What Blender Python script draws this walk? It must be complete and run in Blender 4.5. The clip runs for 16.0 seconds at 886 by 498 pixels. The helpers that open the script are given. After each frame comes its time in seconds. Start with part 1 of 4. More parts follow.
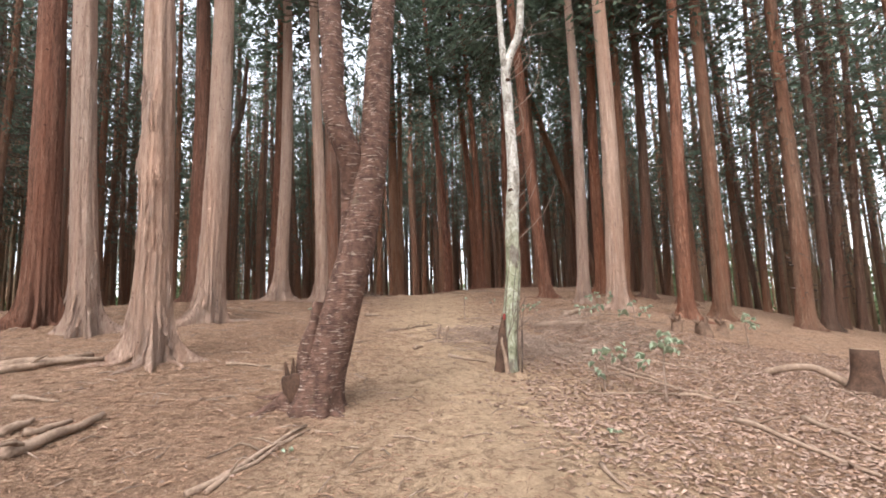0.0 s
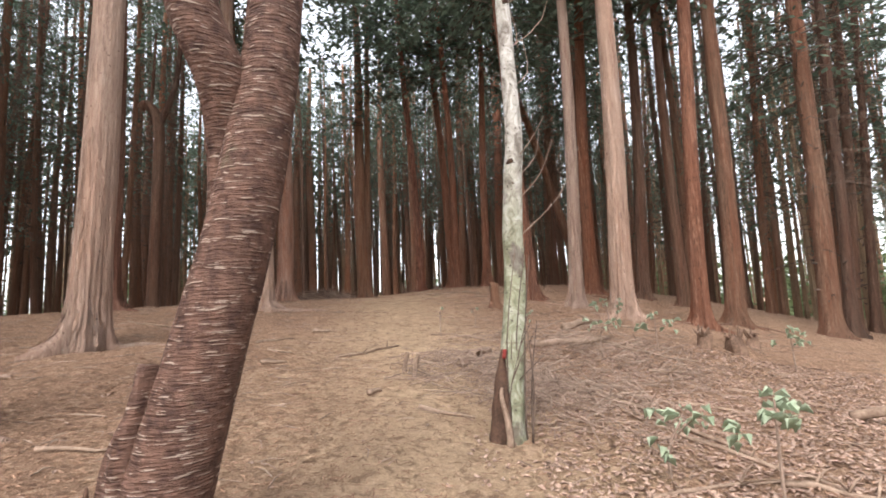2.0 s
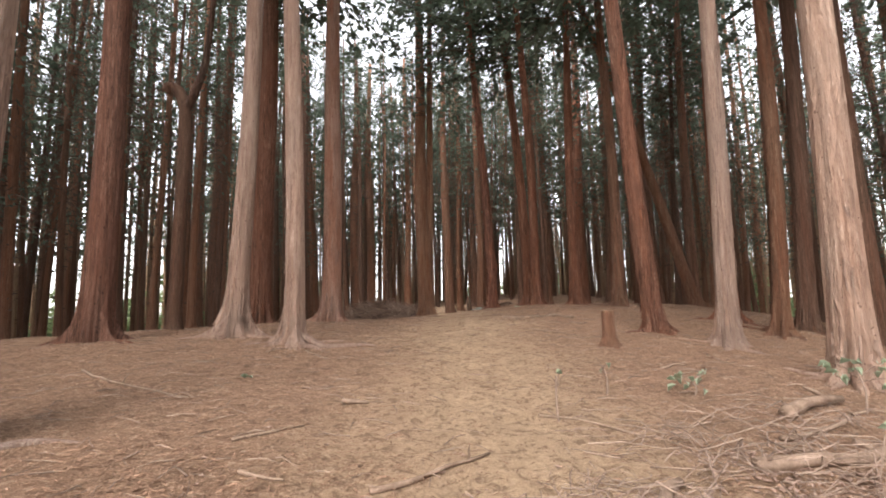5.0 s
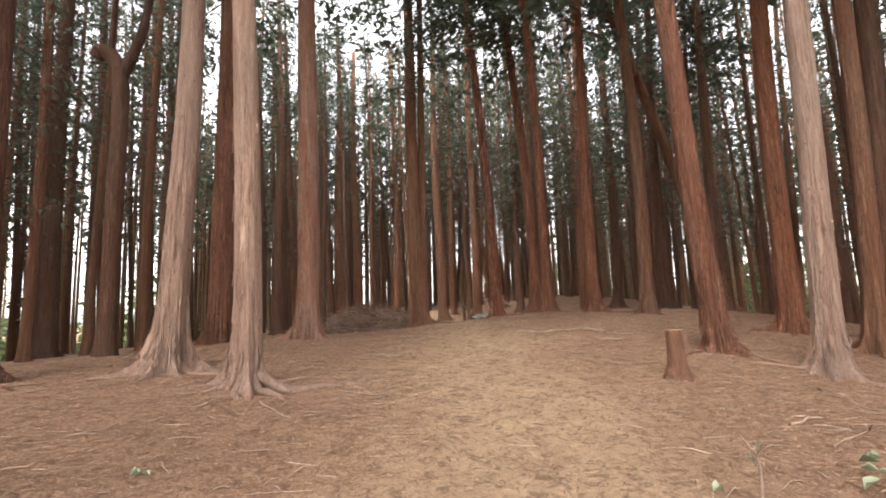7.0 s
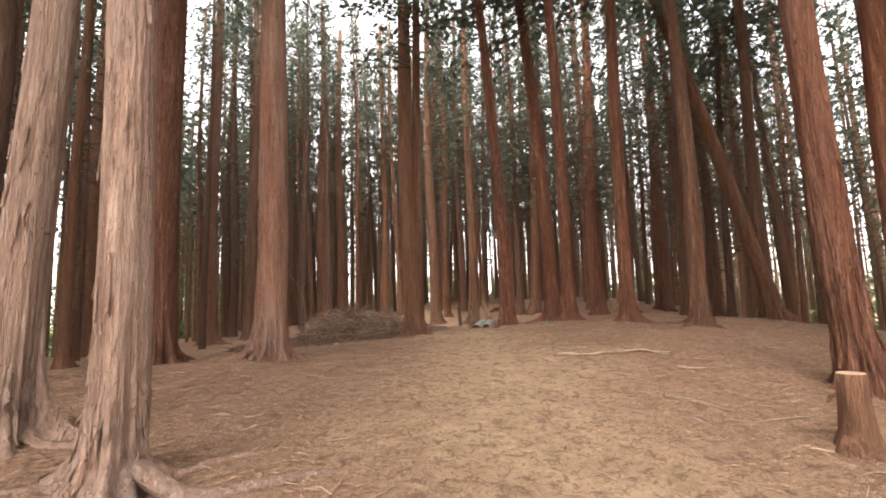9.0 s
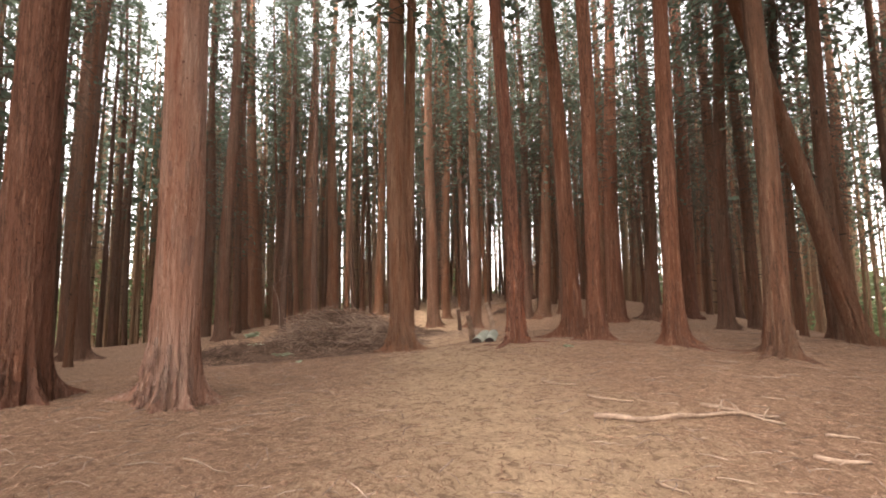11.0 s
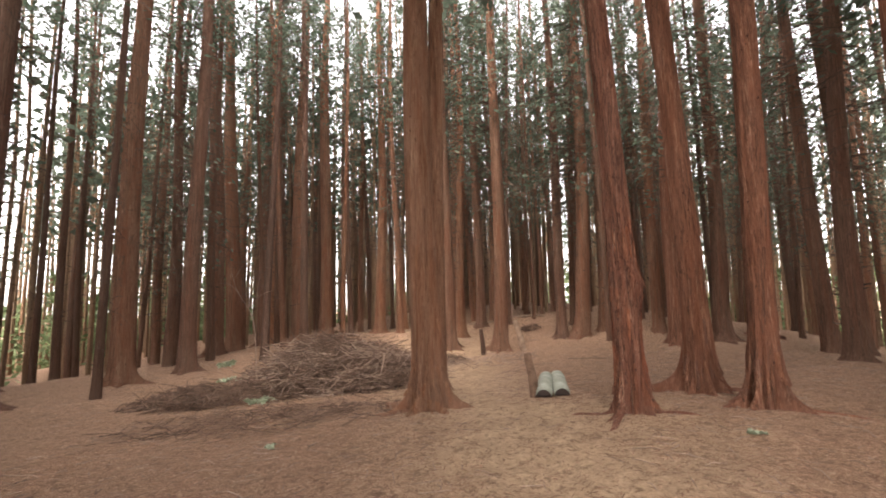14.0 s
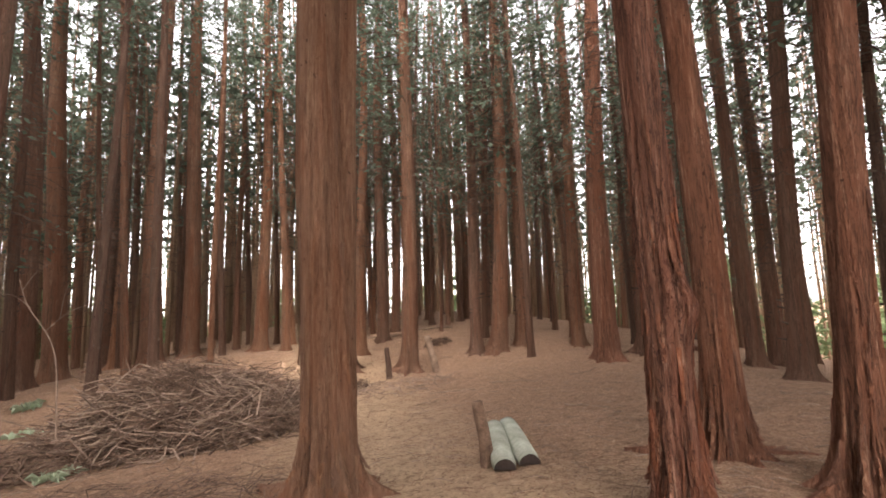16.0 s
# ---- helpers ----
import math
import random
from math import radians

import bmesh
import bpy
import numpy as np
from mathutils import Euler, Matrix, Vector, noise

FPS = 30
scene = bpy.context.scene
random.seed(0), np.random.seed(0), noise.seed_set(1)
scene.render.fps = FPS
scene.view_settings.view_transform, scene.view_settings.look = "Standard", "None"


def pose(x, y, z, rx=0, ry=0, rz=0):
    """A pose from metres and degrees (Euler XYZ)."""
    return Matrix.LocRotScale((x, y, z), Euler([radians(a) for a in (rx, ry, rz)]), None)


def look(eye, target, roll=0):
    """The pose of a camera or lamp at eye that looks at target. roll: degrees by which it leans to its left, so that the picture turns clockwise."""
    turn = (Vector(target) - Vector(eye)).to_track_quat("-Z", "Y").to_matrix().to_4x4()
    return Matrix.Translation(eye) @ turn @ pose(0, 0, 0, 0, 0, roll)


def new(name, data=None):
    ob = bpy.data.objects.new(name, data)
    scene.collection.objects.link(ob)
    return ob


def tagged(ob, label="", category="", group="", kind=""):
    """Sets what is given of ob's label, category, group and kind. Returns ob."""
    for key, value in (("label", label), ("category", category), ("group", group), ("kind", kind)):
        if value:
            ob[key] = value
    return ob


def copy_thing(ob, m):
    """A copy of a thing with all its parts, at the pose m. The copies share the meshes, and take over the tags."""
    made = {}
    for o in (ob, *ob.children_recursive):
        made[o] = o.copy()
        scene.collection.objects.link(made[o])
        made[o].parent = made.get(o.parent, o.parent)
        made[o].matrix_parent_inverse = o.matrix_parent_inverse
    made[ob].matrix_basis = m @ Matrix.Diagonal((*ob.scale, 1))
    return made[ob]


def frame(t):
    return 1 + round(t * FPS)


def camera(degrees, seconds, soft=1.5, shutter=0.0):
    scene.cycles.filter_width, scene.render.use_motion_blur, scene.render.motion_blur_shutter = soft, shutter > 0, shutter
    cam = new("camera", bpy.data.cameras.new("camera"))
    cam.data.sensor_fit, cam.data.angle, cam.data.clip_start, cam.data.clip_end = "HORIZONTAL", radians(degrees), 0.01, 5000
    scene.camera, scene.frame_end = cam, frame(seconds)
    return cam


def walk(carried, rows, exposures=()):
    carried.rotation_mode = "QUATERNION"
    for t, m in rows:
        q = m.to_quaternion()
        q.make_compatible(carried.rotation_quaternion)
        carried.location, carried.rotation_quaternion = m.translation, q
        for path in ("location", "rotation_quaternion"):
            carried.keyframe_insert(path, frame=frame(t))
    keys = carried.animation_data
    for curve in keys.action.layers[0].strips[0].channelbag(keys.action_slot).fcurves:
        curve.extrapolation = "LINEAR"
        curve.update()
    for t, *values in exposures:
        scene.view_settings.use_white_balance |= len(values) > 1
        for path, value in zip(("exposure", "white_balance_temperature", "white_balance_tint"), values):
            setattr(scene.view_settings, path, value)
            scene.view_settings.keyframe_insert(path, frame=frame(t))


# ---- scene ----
cam = camera(85.7, 16.0, soft=1.8)
METRES, EYE, TILT, LEAN, TURN = 20.0, 1.5, 0.0, 0.0, 0.0
ROWS = [
    (0.0, 0.0, 0.0, 0.0, 0.28, 7.64, 2.09),
    (0.5, -0.0033, 0.0268, 0.0049, -1.28, 7.43, 2.37),
    (1.0, -0.0011, 0.0534, 0.0092, -3.06, 7.28, 2.57),
    (1.5, -0.0022, 0.0796, 0.0135, -3.27, 7.0, 2.6),
    (2.0, 0.0027, 0.1061, 0.0173, -2.93, 6.7, 2.56),
    (2.5, 0.005, 0.1284, 0.0206, 0.07, 6.78, 1.99),
    (3.0, 0.0035, 0.1566, 0.0263, 1.57, 6.75, 1.57),
    (3.5, 0.0028, 0.1862, 0.0307, 3.27, 7.26, 1.49),
    (4.0, -0.0022, 0.2159, 0.0358, 4.39, 7.54, 1.24),
    (6.5, -0.0324, 0.3471, 0.0559, 3.27, 7.4, 2.13),
    (7.0, -0.038, 0.3788, 0.0605, 2.78, 7.38, 2.27),
    (7.5, -0.0473, 0.4097, 0.0648, 2.56, 7.28, 2.12),
    (8.0, -0.0535, 0.4427, 0.0679, 1.89, 7.24, 2.3),
    (8.5, -0.0621, 0.475, 0.0704, 1.43, 7.19, 2.13),
    (11.0, -0.0524, 0.6386, 0.092, 1.47, 6.24, 0.64),
    (11.5, -0.0522, 0.6714, 0.0968, 4.56, 6.72, 0.51),
    (12.0, -0.0622, 0.7029, 0.1011, 6.26, 7.11, 0.38),
    (12.5, -0.0701, 0.7343, 0.1056, 6.27, 6.81, 0.34),
    (13.0, -0.0837, 0.7637, 0.1085, 5.91, 6.77, 0.48),
    (13.5, -0.0941, 0.796, 0.1129, 3.29, 6.89, 1.05),
    (14.0, -0.1017, 0.8318, 0.1155, 0.84, 6.89, 1.19),
    (14.5, -0.1091, 0.8672, 0.1201, -4.87, 6.46, 1.48),
    (15.0, -0.1113, 0.9024, 0.1244, -7.1, 6.49, 1.38),
    (15.5, -0.1162, 0.9369, 0.1271, -9.82, 6.9, 1.47),
    (16.0, -0.1145, 0.9725, 0.1286, -11.98, 7.2, 1.59),
]
EXPOSURES = [(0, 2.25, 6350, 10), (6, 2.43, 6850, 13), (11, 2.9, 7300, 16), (14, 3.0, 7200, 16), (16, 3.0, 7150, 16)]
walk(cam, [(t, pose(0, 0, EYE, TILT, LEAN, TURN) @ pose(METRES * x, METRES * y, METRES * z, 90 + pitch, roll, yaw)) for t, x, y, z, yaw, pitch, roll in ROWS], EXPOSURES)

# ---- world and sun: a bright overcast day ----
SUN_UP, SUN_ROUND = radians(52), radians(200)
world = bpy.data.worlds.new("sky")
scene.world = world
world.use_nodes = True
wn, wl = world.node_tree.nodes, world.node_tree.links
sky = wn.new("ShaderNodeTexSky")
sky.sky_type, sky.sun_disc, sky.sun_elevation, sky.sun_rotation = "NISHITA", False, SUN_UP, SUN_ROUND
sky.dust_density, sky.air_density = 2.0, 1.0
veil = wn.new("ShaderNodeHueSaturation")
veil.inputs["Saturation"].default_value = 0.25
wl.new(sky.outputs[0], veil.inputs["Color"])
wl.new(veil.outputs[0], wn["Background"].inputs["Color"])
wn["Background"].inputs["Strength"].default_value = 0.15
sun = new("sun", bpy.data.lights.new("sun", "SUN"))
sun.data.energy, sun.data.angle, sun.data.color = 0.6, radians(40), (1.0, 0.97, 0.93)
sun.matrix_world = look((0, 0, 50), (0 + 30 * math.sin(SUN_ROUND) * -1, 0 - 30 * math.cos(SUN_ROUND), 50 - 30 * math.tan(SUN_UP)))


# ---- materials ----
def shader(name, rough=0.9):
    m = bpy.data.materials.new(name)
    m.use_nodes = True
    b = m.node_tree.nodes["Principled BSDF"]
    b.inputs["Roughness"].default_value = rough
    b.inputs["Specular IOR Level"].default_value = 0.2
    return m, m.node_tree.nodes, m.node_tree.links, b


def noise_tex(n, l, vec, scale, detail=4.0, rough=0.6, dist=0.0):
    t = n.new("ShaderNodeTexNoise")
    t.inputs["Scale"].default_value, t.inputs["Detail"].default_value = scale, detail
    t.inputs["Roughness"].default_value, t.inputs["Distortion"].default_value = rough, dist
    l.new(vec, t.inputs["Vector"])
    return t.outputs["Fac"]


def stretch(n, l, vec, sx, sy, sz):
    m = n.new("ShaderNodeMapping")
    m.inputs["Scale"].default_value = (sx, sy, sz)
    l.new(vec, m.inputs["Vector"])
    return m.outputs[0]


def ramp(n, l, fac, stops):
    r = n.new("ShaderNodeValToRGB")
    while len(r.color_ramp.elements) < len(stops):
        r.color_ramp.elements.new(0.5)
    for e, (p, c) in zip(r.color_ramp.elements, stops):
        e.position, e.color = p, (*c, 1)
    l.new(fac, r.inputs[0])
    return r.outputs[0]


def blend(n, l, fac, a, b, mode="MIX"):
    m = n.new("ShaderNodeMix")
    m.data_type, m.blend_type = "RGBA", mode
    for sock, v in ((m.inputs["Factor"], fac), (m.inputs[6], a), (m.inputs[7], b)):
        if isinstance(v, bpy.types.NodeSocket):
            l.new(v, sock)
        elif isinstance(v, tuple):
            sock.default_value = (*v, 1)
        else:
            sock.default_value = v
    return m.outputs[2]


def sums(n, l, op, a, b, clamp=False):
    m = n.new("ShaderNodeMath")
    m.operation, m.use_clamp = op, clamp
    for sock, v in zip(m.inputs, (a, b)):
        if isinstance(v, bpy.types.NodeSocket):
            l.new(v, sock)
        else:
            sock.default_value = v
    return m.outputs[0]


def relief(n, l, b, height, strength, dist=0.02):
    bp = n.new("ShaderNodeBump")
    bp.inputs["Strength"].default_value, bp.inputs["Distance"].default_value = strength, dist
    l.new(height, bp.inputs["Height"])
    l.new(bp.outputs[0], b.inputs["Normal"])


def bark(name, groove, mid, pale, tint, grey=0.5, warm=(1.0, 0.68, 0.52), split=0.5, sat=0.91):
    """Fibrous bark in long upright strips with small lifted flakes, and a tint of its own for each tree."""
    m, n, l, b = shader(name, 0.92)
    co = n.new("ShaderNodeTexCoord").outputs["Object"]
    soft = tuple(g * 0.65 + c * 0.35 for g, c in zip(groove, mid))
    strips = noise_tex(n, l, stretch(n, l, co, 15, 15, 0.8), 1.0, 6, 0.68, 0.9)
    fibre = noise_tex(n, l, stretch(n, l, co, 70, 70, 4.0), 1.0, 4, 0.7, 0.6)
    flakes = noise_tex(n, l, stretch(n, l, co, 30, 30, 8.0), 1.0, 4, 0.72, 0.5)
    both = sums(n, l, "ADD", sums(n, l, "MULTIPLY", strips, 0.5), sums(n, l, "ADD", sums(n, l, "MULTIPLY", fibre, 0.25), sums(n, l, "MULTIPLY", flakes, 0.25)))
    col = ramp(n, l, both, [(0.41, soft), (0.475, mid), (0.52, mid), (0.60, pale)])
    chips = noise_tex(n, l, stretch(n, l, co, 24, 24, 5.0), 1.0, 2, 0.5, 1.2)
    edge = sums(n, l, "MULTIPLY", sums(n, l, "ABSOLUTE", sums(n, l, "SUBTRACT", chips, 0.6), 0), 13)
    thin = noise_tex(n, l, stretch(n, l, co, 18, 18, 1.0), 1.0, 4, 0.62, 0.8)
    gap = sums(n, l, "MINIMUM", sums(n, l, "ADD", edge, 0.05), sums(n, l, "ADD", sums(n, l, "MULTIPLY", sums(n, l, "ABSOLUTE", sums(n, l, "SUBTRACT", thin, 0.54), 0), 10), 0.06))
    crack = ramp(n, l, gap, [(0.07, (split, split, split)), (0.46, (0, 0, 0))])
    col = blend(n, l, crack, col, groove)
    broad = noise_tex(n, l, stretch(n, l, co, 5.0, 5.0, 0.35), 1.0, 3, 0.6, 0.5)
    rust = tuple(c * f for c, f in zip(mid, warm))
    col = blend(n, l, ramp(n, l, broad, [(0.42, (0, 0, 0)), (0.62, (0.75, 0.75, 0.75))]), col, blend(n, l, 0.6, col, rust))
    patches = noise_tex(n, l, stretch(n, l, co, 2.6, 2.6, 0.6), 1.0, 4)
    col = blend(n, l, ramp(n, l, patches, [(0.4, (0, 0, 0)), (0.65, (grey, grey, grey))]), col, blend(n, l, 0.55, col, tint))
    knots = noise_tex(n, l, stretch(n, l, co, 19, 19, 15), 1.0, 1, 0.4)
    col = blend(n, l, ramp(n, l, knots, [(0.735, (0, 0, 0)), (0.77, (0.7, 0.7, 0.7))]), col, groove)
    info = n.new("ShaderNodeObjectInfo").outputs["Random"]
    shade = sums(n, l, "ADD", sums(n, l, "MULTIPLY", info, 0.28), 0.86)
    hsv = n.new("ShaderNodeHueSaturation")
    l.new(shade, hsv.inputs["Value"])
    l.new(sums(n, l, "ADD", sums(n, l, "MULTIPLY", info, 0.12), sat), hsv.inputs["Saturation"])
    l.new(col, hsv.inputs["Color"])
    l.new(hsv.outputs[0], b.inputs["Base Color"])
    rise = sums(n, l, "ADD", sums(n, l, "ADD", both, sums(n, l, "MULTIPLY", flakes, 0.5)), sums(n, l, "MULTIPLY", sums(n, l, "MINIMUM", gap, 0.6), 0.35))
    relief(n, l, b, rise, 1.0, 0.07)
    return m


def simple(name, dark, light, scale=6.0, rough=0.9, bump=0.4, sx=1, sy=1, sz=1, see=0.0):
    """Two tones mixed by noise at two scales."""
    m, n, l, b = shader(name, rough)
    co = n.new("ShaderNodeTexCoord").outputs["Object"]
    v = stretch(n, l, co, sx, sy, sz)
    f = sums(n, l, "ADD", sums(n, l, "MULTIPLY", noise_tex(n, l, v, scale), 0.6), sums(n, l, "MULTIPLY", noise_tex(n, l, v, scale * 7), 0.4))
    col = ramp(n, l, f, [(0.35, dark), (0.65, light)])
    isl = n.new("ShaderNodeNewGeometry").outputs["Random Per Island"]
    hsv = n.new("ShaderNodeHueSaturation")
    l.new(sums(n, l, "ADD", sums(n, l, "MULTIPLY", isl, 0.6), 0.7), hsv.inputs["Value"])
    l.new(col, hsv.inputs["Color"])
    l.new(hsv.outputs[0], b.inputs["Base Color"])
    if bump:
        relief(n, l, b, f, bump)
    if see:
        out = n["Material Output"]
        tr = n.new("ShaderNodeBsdfTranslucent")
        l.new(hsv.outputs[0], tr.inputs["Color"])
        mx = n.new("ShaderNodeMixShader")
        mx.inputs[0].default_value = see
        l.new(b.outputs[0], mx.inputs[1])
        l.new(tr.outputs[0], mx.inputs[2])
        l.new(mx.outputs[0], out.inputs["Surface"])
    return m


BARK_PALE = bark("pale_bark", (0.12, 0.062, 0.042), (0.39, 0.24, 0.168), (0.54, 0.38, 0.285), (0.40, 0.285, 0.22), 0.65, (0.95, 0.78, 0.66), 0.32, 0.82)
BARK_ROSE = bark("rose_bark", (0.08, 0.036, 0.026), (0.31, 0.165, 0.115), (0.47, 0.32, 0.24), (0.41, 0.29, 0.225), 0.8, (1.0, 0.72, 0.58), 0.6, 0.9)
BARK_RED = bark("red_bark", (0.03, 0.011, 0.007), (0.205, 0.088, 0.052), (0.37, 0.195, 0.125), (0.26, 0.15, 0.107), 0.35, (1.0, 0.78, 0.66), 0.6)
BARK_RUST = bark("rust_bark", (0.028, 0.009, 0.006), (0.225, 0.09, 0.052), (0.43, 0.235, 0.155), (0.30, 0.14, 0.09), 0.4, split=0.85)
BARK_TAN = bark("tan_bark", (0.05, 0.021, 0.012), (0.25, 0.122, 0.07), (0.38, 0.222, 0.138), (0.29, 0.185, 0.13), 0.5, (1.0, 0.75, 0.6), 0.35)
BARK_BROWN = bark("brown_bark", (0.045, 0.023, 0.015), (0.185, 0.093, 0.058), (0.29, 0.17, 0.11), (0.215, 0.15, 0.10), 0.5)
BARK_DARK = bark("dark_bark", (0.035, 0.019, 0.013), (0.13, 0.07, 0.047), (0.21, 0.13, 0.09), (0.14, 0.11, 0.08), 0.5)
# far stems: distance haze and skylight painted in as a paler olive tone
BARK_FAR = bark("hazed_far_bark", (0.06, 0.038, 0.024), (0.235, 0.145, 0.09), (0.34, 0.235, 0.155), (0.26, 0.21, 0.125), 0.7)
FOLIAGE = simple("cedar_foliage", (0.06, 0.085, 0.058), (0.15, 0.185, 0.135), 0.8, 0.6, 0, see=0.5)
BROADLEAF = simple("broad_leaf", (0.24, 0.30, 0.19), (0.44, 0.49, 0.36), 3.0, 0.28, 0, see=0.3)
DEADWOOD = simple("dead_wood", (0.12, 0.077, 0.053), (0.31, 0.218, 0.16), 5.0, 0.9, 0.5, 1, 1, 1)
TWIG = simple("twig", (0.15, 0.098, 0.074), (0.36, 0.262, 0.20), 4.0, 0.9, 0)
DARKTWIG = simple("dark_twig", (0.05, 0.034, 0.027), (0.15, 0.105, 0.08), 4.0, 0.9, 0)
BRUSHWOOD = simple("brush_wood", (0.05, 0.03, 0.022), (0.24, 0.155, 0.11), 4.0, 0.9, 0)
UNDERGROWTH = simple("undergrowth", (0.09, 0.13, 0.055), (0.24, 0.29, 0.15), 0.6, 0.6, 0, see=0.5)
CUTWOOD = simple("cut_wood", (0.22, 0.145, 0.09), (0.42, 0.30, 0.20), 9.0, 0.85, 0.3)
DRYLEAF = simple("dry_leaf", (0.18, 0.108, 0.08), (0.49, 0.35, 0.27), 18.0, 0.8, 0, see=0.15)
NEEDLE = simple("dry_needle", (0.10, 0.05, 0.031), (0.40, 0.245, 0.16), 24.0, 0.9, 0)


def soil():
    m, n, l, b = shader("forest_floor", 0.95)
    co = n.new("ShaderNodeNewGeometry").outputs["Position"]
    xyz = n.new("ShaderNodeSeparateXYZ")
    l.new(co, xyz.inputs[0])
    wander = noise_tex(n, l, co, 0.45, 3)
    line = sums(n, l, "SUBTRACT", sums(n, l, "MULTIPLY", xyz.outputs[1], -0.085), -0.75)
    off = sums(n, l, "ABSOLUTE", sums(n, l, "ADD", sums(n, l, "SUBTRACT", xyz.outputs[0], line), sums(n, l, "MULTIPLY", sums(n, l, "SUBTRACT", wander, 0.5), 2.6)), 0)
    worn = ramp(n, l, sums(n, l, "MULTIPLY", off, 0.25), [(0.10, (1, 1, 1)), (0.55, (0, 0, 0))])
    fine = noise_tex(n, l, co, 26, 6, 0.75, 1.2)
    grain = noise_tex(n, l, co, 120, 3, 0.7)
    clump = noise_tex(n, l, co, 2.4, 4, 0.6)
    f = sums(n, l, "ADD", sums(n, l, "MULTIPLY", fine, 0.6), sums(n, l, "MULTIPLY", grain, 0.4))
    litter = ramp(n, l, f, [(0.37, (0.085, 0.047, 0.03)), (0.455, (0.275, 0.163, 0.103)), (0.55, (0.39, 0.243, 0.16)), (0.64, (0.58, 0.40, 0.28))])
    path = ramp(n, l, f, [(0.34, (0.23, 0.145, 0.09)), (0.46, (0.46, 0.315, 0.198)), (0.64, (0.66, 0.48, 0.315))])
    col = blend(n, l, worn, litter, path)
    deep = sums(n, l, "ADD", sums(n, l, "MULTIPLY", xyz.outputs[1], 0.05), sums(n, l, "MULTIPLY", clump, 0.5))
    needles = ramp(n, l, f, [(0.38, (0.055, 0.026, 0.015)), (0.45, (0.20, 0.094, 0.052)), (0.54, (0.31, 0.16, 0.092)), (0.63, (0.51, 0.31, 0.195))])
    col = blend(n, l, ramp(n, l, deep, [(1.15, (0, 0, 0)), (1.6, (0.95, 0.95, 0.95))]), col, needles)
    col = blend(n, l, ramp(n, l, clump, [(0.4, (0, 0, 0)), (0.7, (0.4, 0.4, 0.4))]), col, (0.22, 0.135, 0.085))
    crumbs = noise_tex(n, l, co, 9, 5, 0.7, 0.8)
    col = blend(n, l, ramp(n, l, crumbs, [(0.50, (0, 0, 0)), (0.62, (0.62, 0.62, 0.62))]), col, (0.11, 0.06, 0.036))
    col = blend(n, l, ramp(n, l, noise_tex(n, l, co, 17, 5, 0.7, 0.8), [(0.55, (0, 0, 0)), (0.66, (0.7, 0.7, 0.7))]), col, (0.55, 0.385, 0.265))
    l.new(col, b.inputs["Base Color"])
    relief(n, l, b, sums(n, l, "ADD", f, sums(n, l, "MULTIPLY", sums(n, l, "ADD", clump, crumbs), 0.6)), 1.0, 0.07)
    return m


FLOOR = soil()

# ---- the hill ----
HILL = np.array([
    [0.08, -0.2, 0.21, -0.55, -0.26, -0.58, -0.58], [0.41, -0.39, 0.25, 0.43, 0.24, -0.13, -0.52],
    [0.68, 0.55, 1.13, 0.09, 0.35, -0.17, -0.61], [0.27, 0.27, 0.97, -0.06, 0.68, 0.33, -0.38],
    [0.44, 0.46, 0.19, 1.86, 1.26, 0.02, 0.17], [0.25, 1.51, -0.31, -0.91, 0.54, 0.11, 0.39],
    [-0.62, 0.17, 1.16, 1.41, 1.92, 0.44, 0.22], [0.79, 0.38, 0.18, -0.31, 0.5, 0.31, 0.5],
    [1.05, 0.75, 1.5, 2.3, 1.8, 1.0, 0.68]])
KNOLLS = [(3.8, 10.8, 0.34, 1.6), (-1.5, 20.0, -0.15, 1.6), (5.8, 8.5, -0.17, 1.6), (1.9, 41.5, 0.12, 1.6), (0.0, 37.0, -0.1, 1.6), (0.1, 22.5, 0.06, 1.6), (-7.6, 37.0, 0.6, 4.0)]
HX, HY = np.arange(-24, 25, 8.0), np.arange(-8, 57, 8.0)


def lie(x, y):
    """The ground's height, without its small bumps."""
    z = -1.0 + float(np.sum(HILL * np.exp(-((x - HX[None, :]) ** 2 + (y - HY[:, None]) ** 2) / 112.5)))
    for u, v, h, s in KNOLLS:
        z += h * math.exp(-((x - u) ** 2 + (y - v) ** 2) / (2 * s * s))
    return z


def ground_at(x, y):
    near = max(0.0, 1 - max(abs(x) - 14, abs(y - 15) - 20, 0) / 30)
    bumps = 0.055 * noise.noise((x * 0.7, y * 0.7, 3)) + 0.028 * noise.noise((x * 2.1, y * 2.1, 7)) + 0.022 * noise.noise((x * 4.6, y * 4.6, 1))
    far = max(abs(x) - 30, y - 62, -12 - y, 0)
    return lie(x, y) + bumps * near - 0.02 * min(far, 120)


def steps(lo, hi, fine, grow):
    """Even steps from lo to hi, and growing ones out to the horizon on both sides."""
    mid = list(np.arange(lo, hi, fine))
    out, d = [], fine
    while not out or out[-1] < 900:
        d = d * grow if d < 0.4 or out[-1] > 32 else d
        out.append((out[-1] if out else 0) + d)
    return [lo - o for o in reversed(out)] + mid + [mid[-1] + o for o in out]


def mesh_of(name, verts, faces, mats, smooth=True, slots=None):
    me = bpy.data.meshes.new(name)
    me.from_pydata([tuple(v) for v in verts], [], faces)
    for m in mats:
        me.materials.append(m)
    if smooth:
        me.polygons.foreach_set("use_smooth", [True] * len(me.polygons))
    if slots is not None:
        me.polygons.foreach_set("material_index", slots)
    me.update()
    return me


